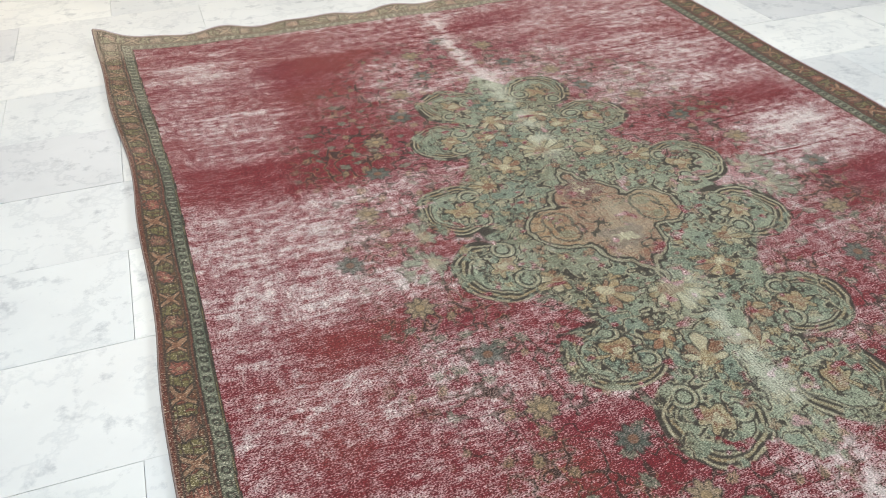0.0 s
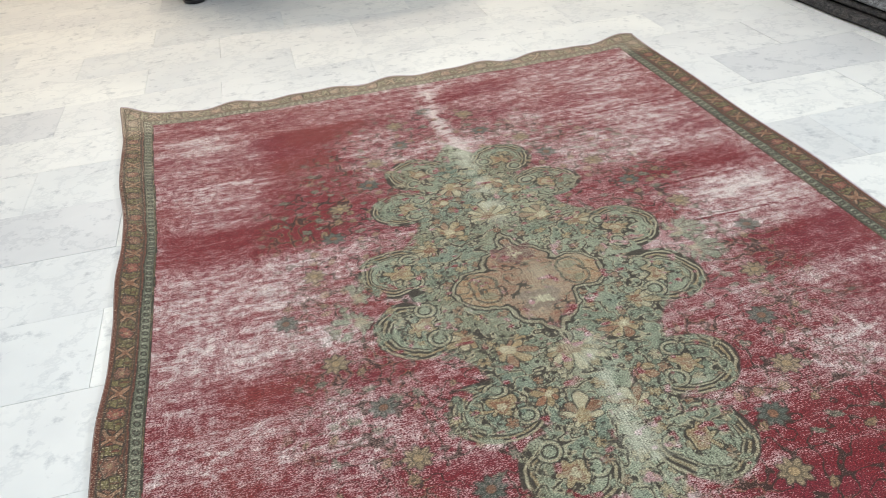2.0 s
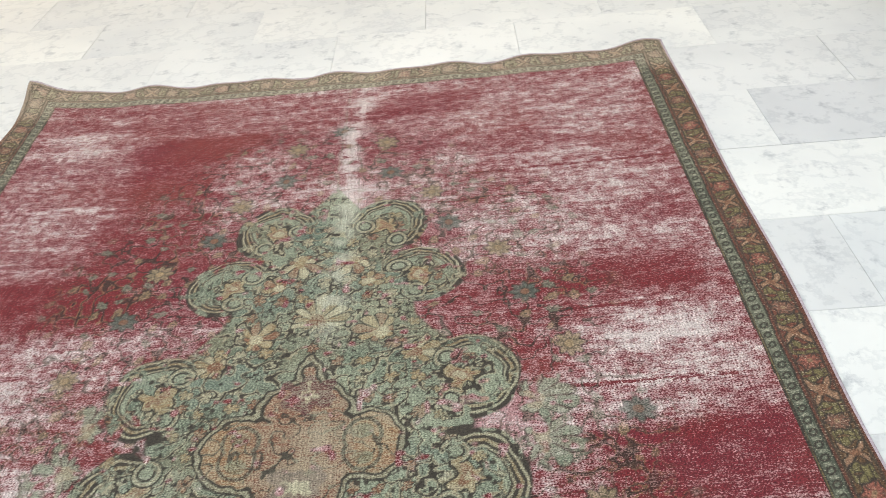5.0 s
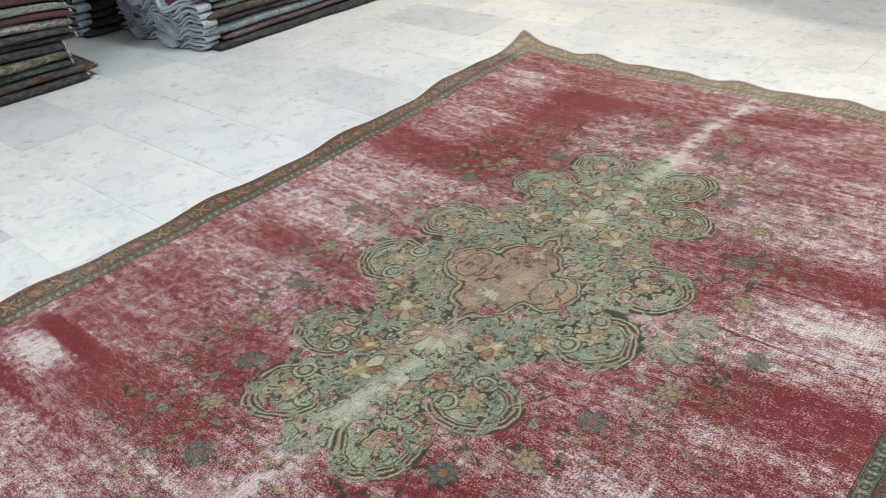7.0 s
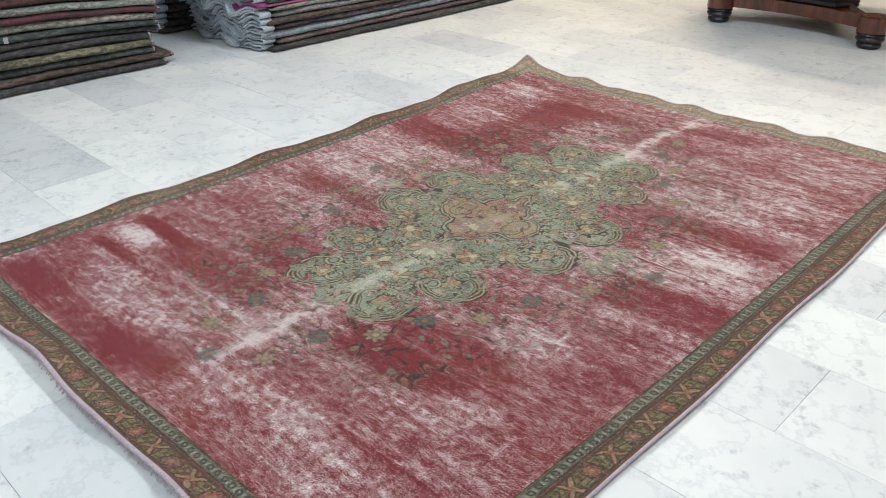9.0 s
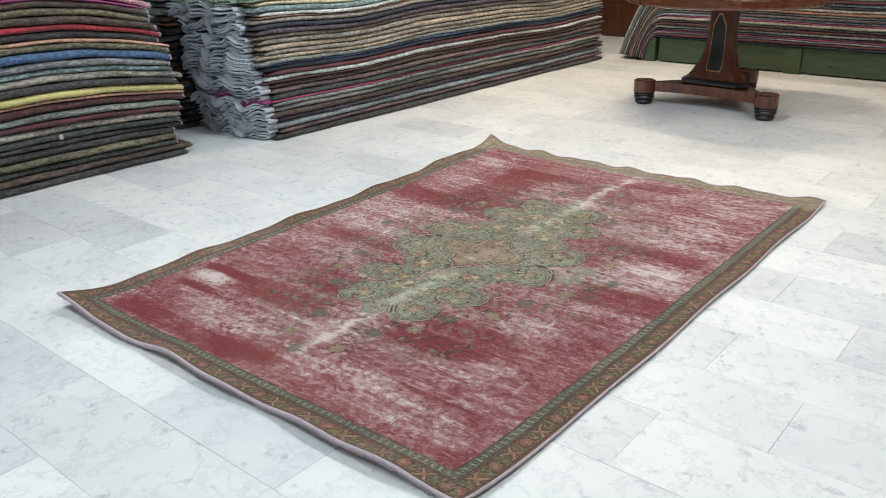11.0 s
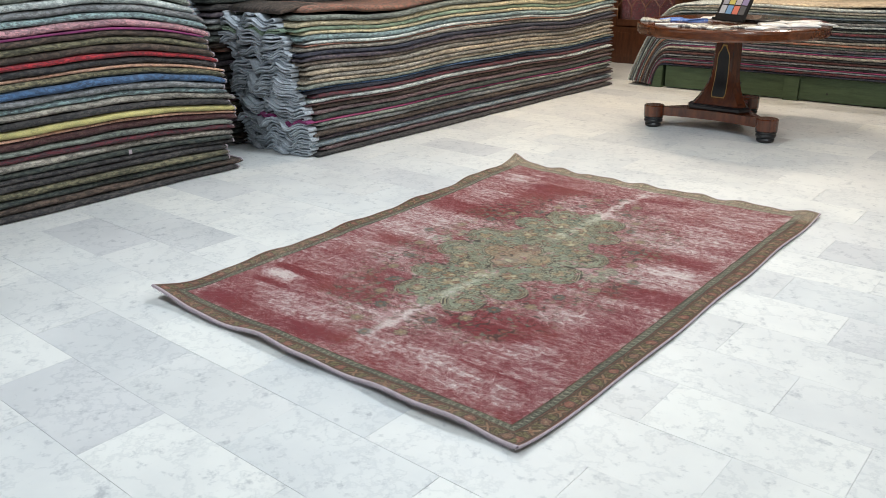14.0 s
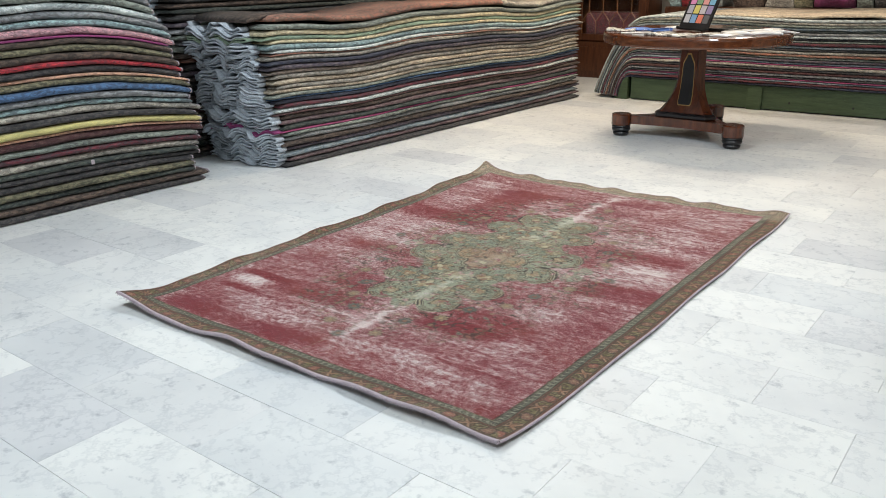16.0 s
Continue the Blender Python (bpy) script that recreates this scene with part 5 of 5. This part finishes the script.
# ---- marble tiles ----
TLX, TLY, TURN = 0.6155, 0.305, -1.15
GREY = {(-3, -4), (-6, -1), (0, 6), (-5, 5), (-5, 0), (-5, 8), (1, 12), (-2, -7), (2, 15)}
MID = {(0, 3), (-1, 2), (-1, 4), (-6, 5), (-4, 13), (-3, 13), (-5, -3), (-6, 2), (-2, -6), (1, -2), (2, 4)}
PALE = marble("pale_grey_marble", (0.68, 0.69, 0.70), (0.60, 0.615, 0.63), 0.45)
tile_meshes = []
for mt in (M_MARBLE, M_MARBLE_GREY, PALE):
    bm = box(0.0004, TLX - 0.0004, 0.0004, TLY - 0.0004, -0.010, 0.0, 0.0)
    bmesh.ops.bevel(bm, geom=[e for e in bm.edges if all(v.co.z > -0.001 for v in e.verts)], offset=0.0004, segments=1, affect="EDGES")
    me = bpy.data.meshes.new("tile")
    bm.to_mesh(me)
    bm.free()
    me.materials.append(mt)
    tile_meshes.append(me)
GRID = Matrix.Translation((2.46, 0.385, 0)) @ pose(0, 0, 0, 0, 0, TURN)
rnd = random.Random(12)
rest = {0: [], 1: [], 2: []}
for j in range(-17, 28):
    for i in range(-11, 5):
        px = i * TLX + (-TLX / 2 if j % 2 == 0 else 0)
        py = j * TLY
        w = GRID @ Vector((px + TLX / 2, py + TLY / 2, 0))
        kind_ = 1 if (i, j) in GREY else (2 if (i, j) in MID or rnd.random() < 0.12 else 0)
        if not (X0 + 0.35 < w.x < X1 - 0.35 and Y0 + 0.2 < w.y < Y1 - 0.2):
            continue
        if -1.75 < w.x < 3.25 and -1.75 < w.y < 6.5:
            t_ = new("tile", tile_meshes[kind_])
            t_.parent = floor
            t_.matrix_basis = GRID @ pose(px, py, rnd.uniform(-0.0006, 0.0004))
        else:
            rest[0].append((px, py))
vs, fs = [], []
for px, py in rest[0]:
    n0 = len(vs)
    for dx, dy in ((0.001, 0.001), (TLX - 0.001, 0.001), (TLX - 0.001, TLY - 0.001), (0.001, TLY - 0.001)):
        vs.append((px + dx, py + dy, 0.0))
    fs.append((n0, n0 + 1, n0 + 2, n0 + 3))
far_tiles = mesh_ob("tiles", vs, fs, M_MARBLE, floor)
far_tiles.matrix_basis = GRID
far_tiles["kind"] = "stuff"
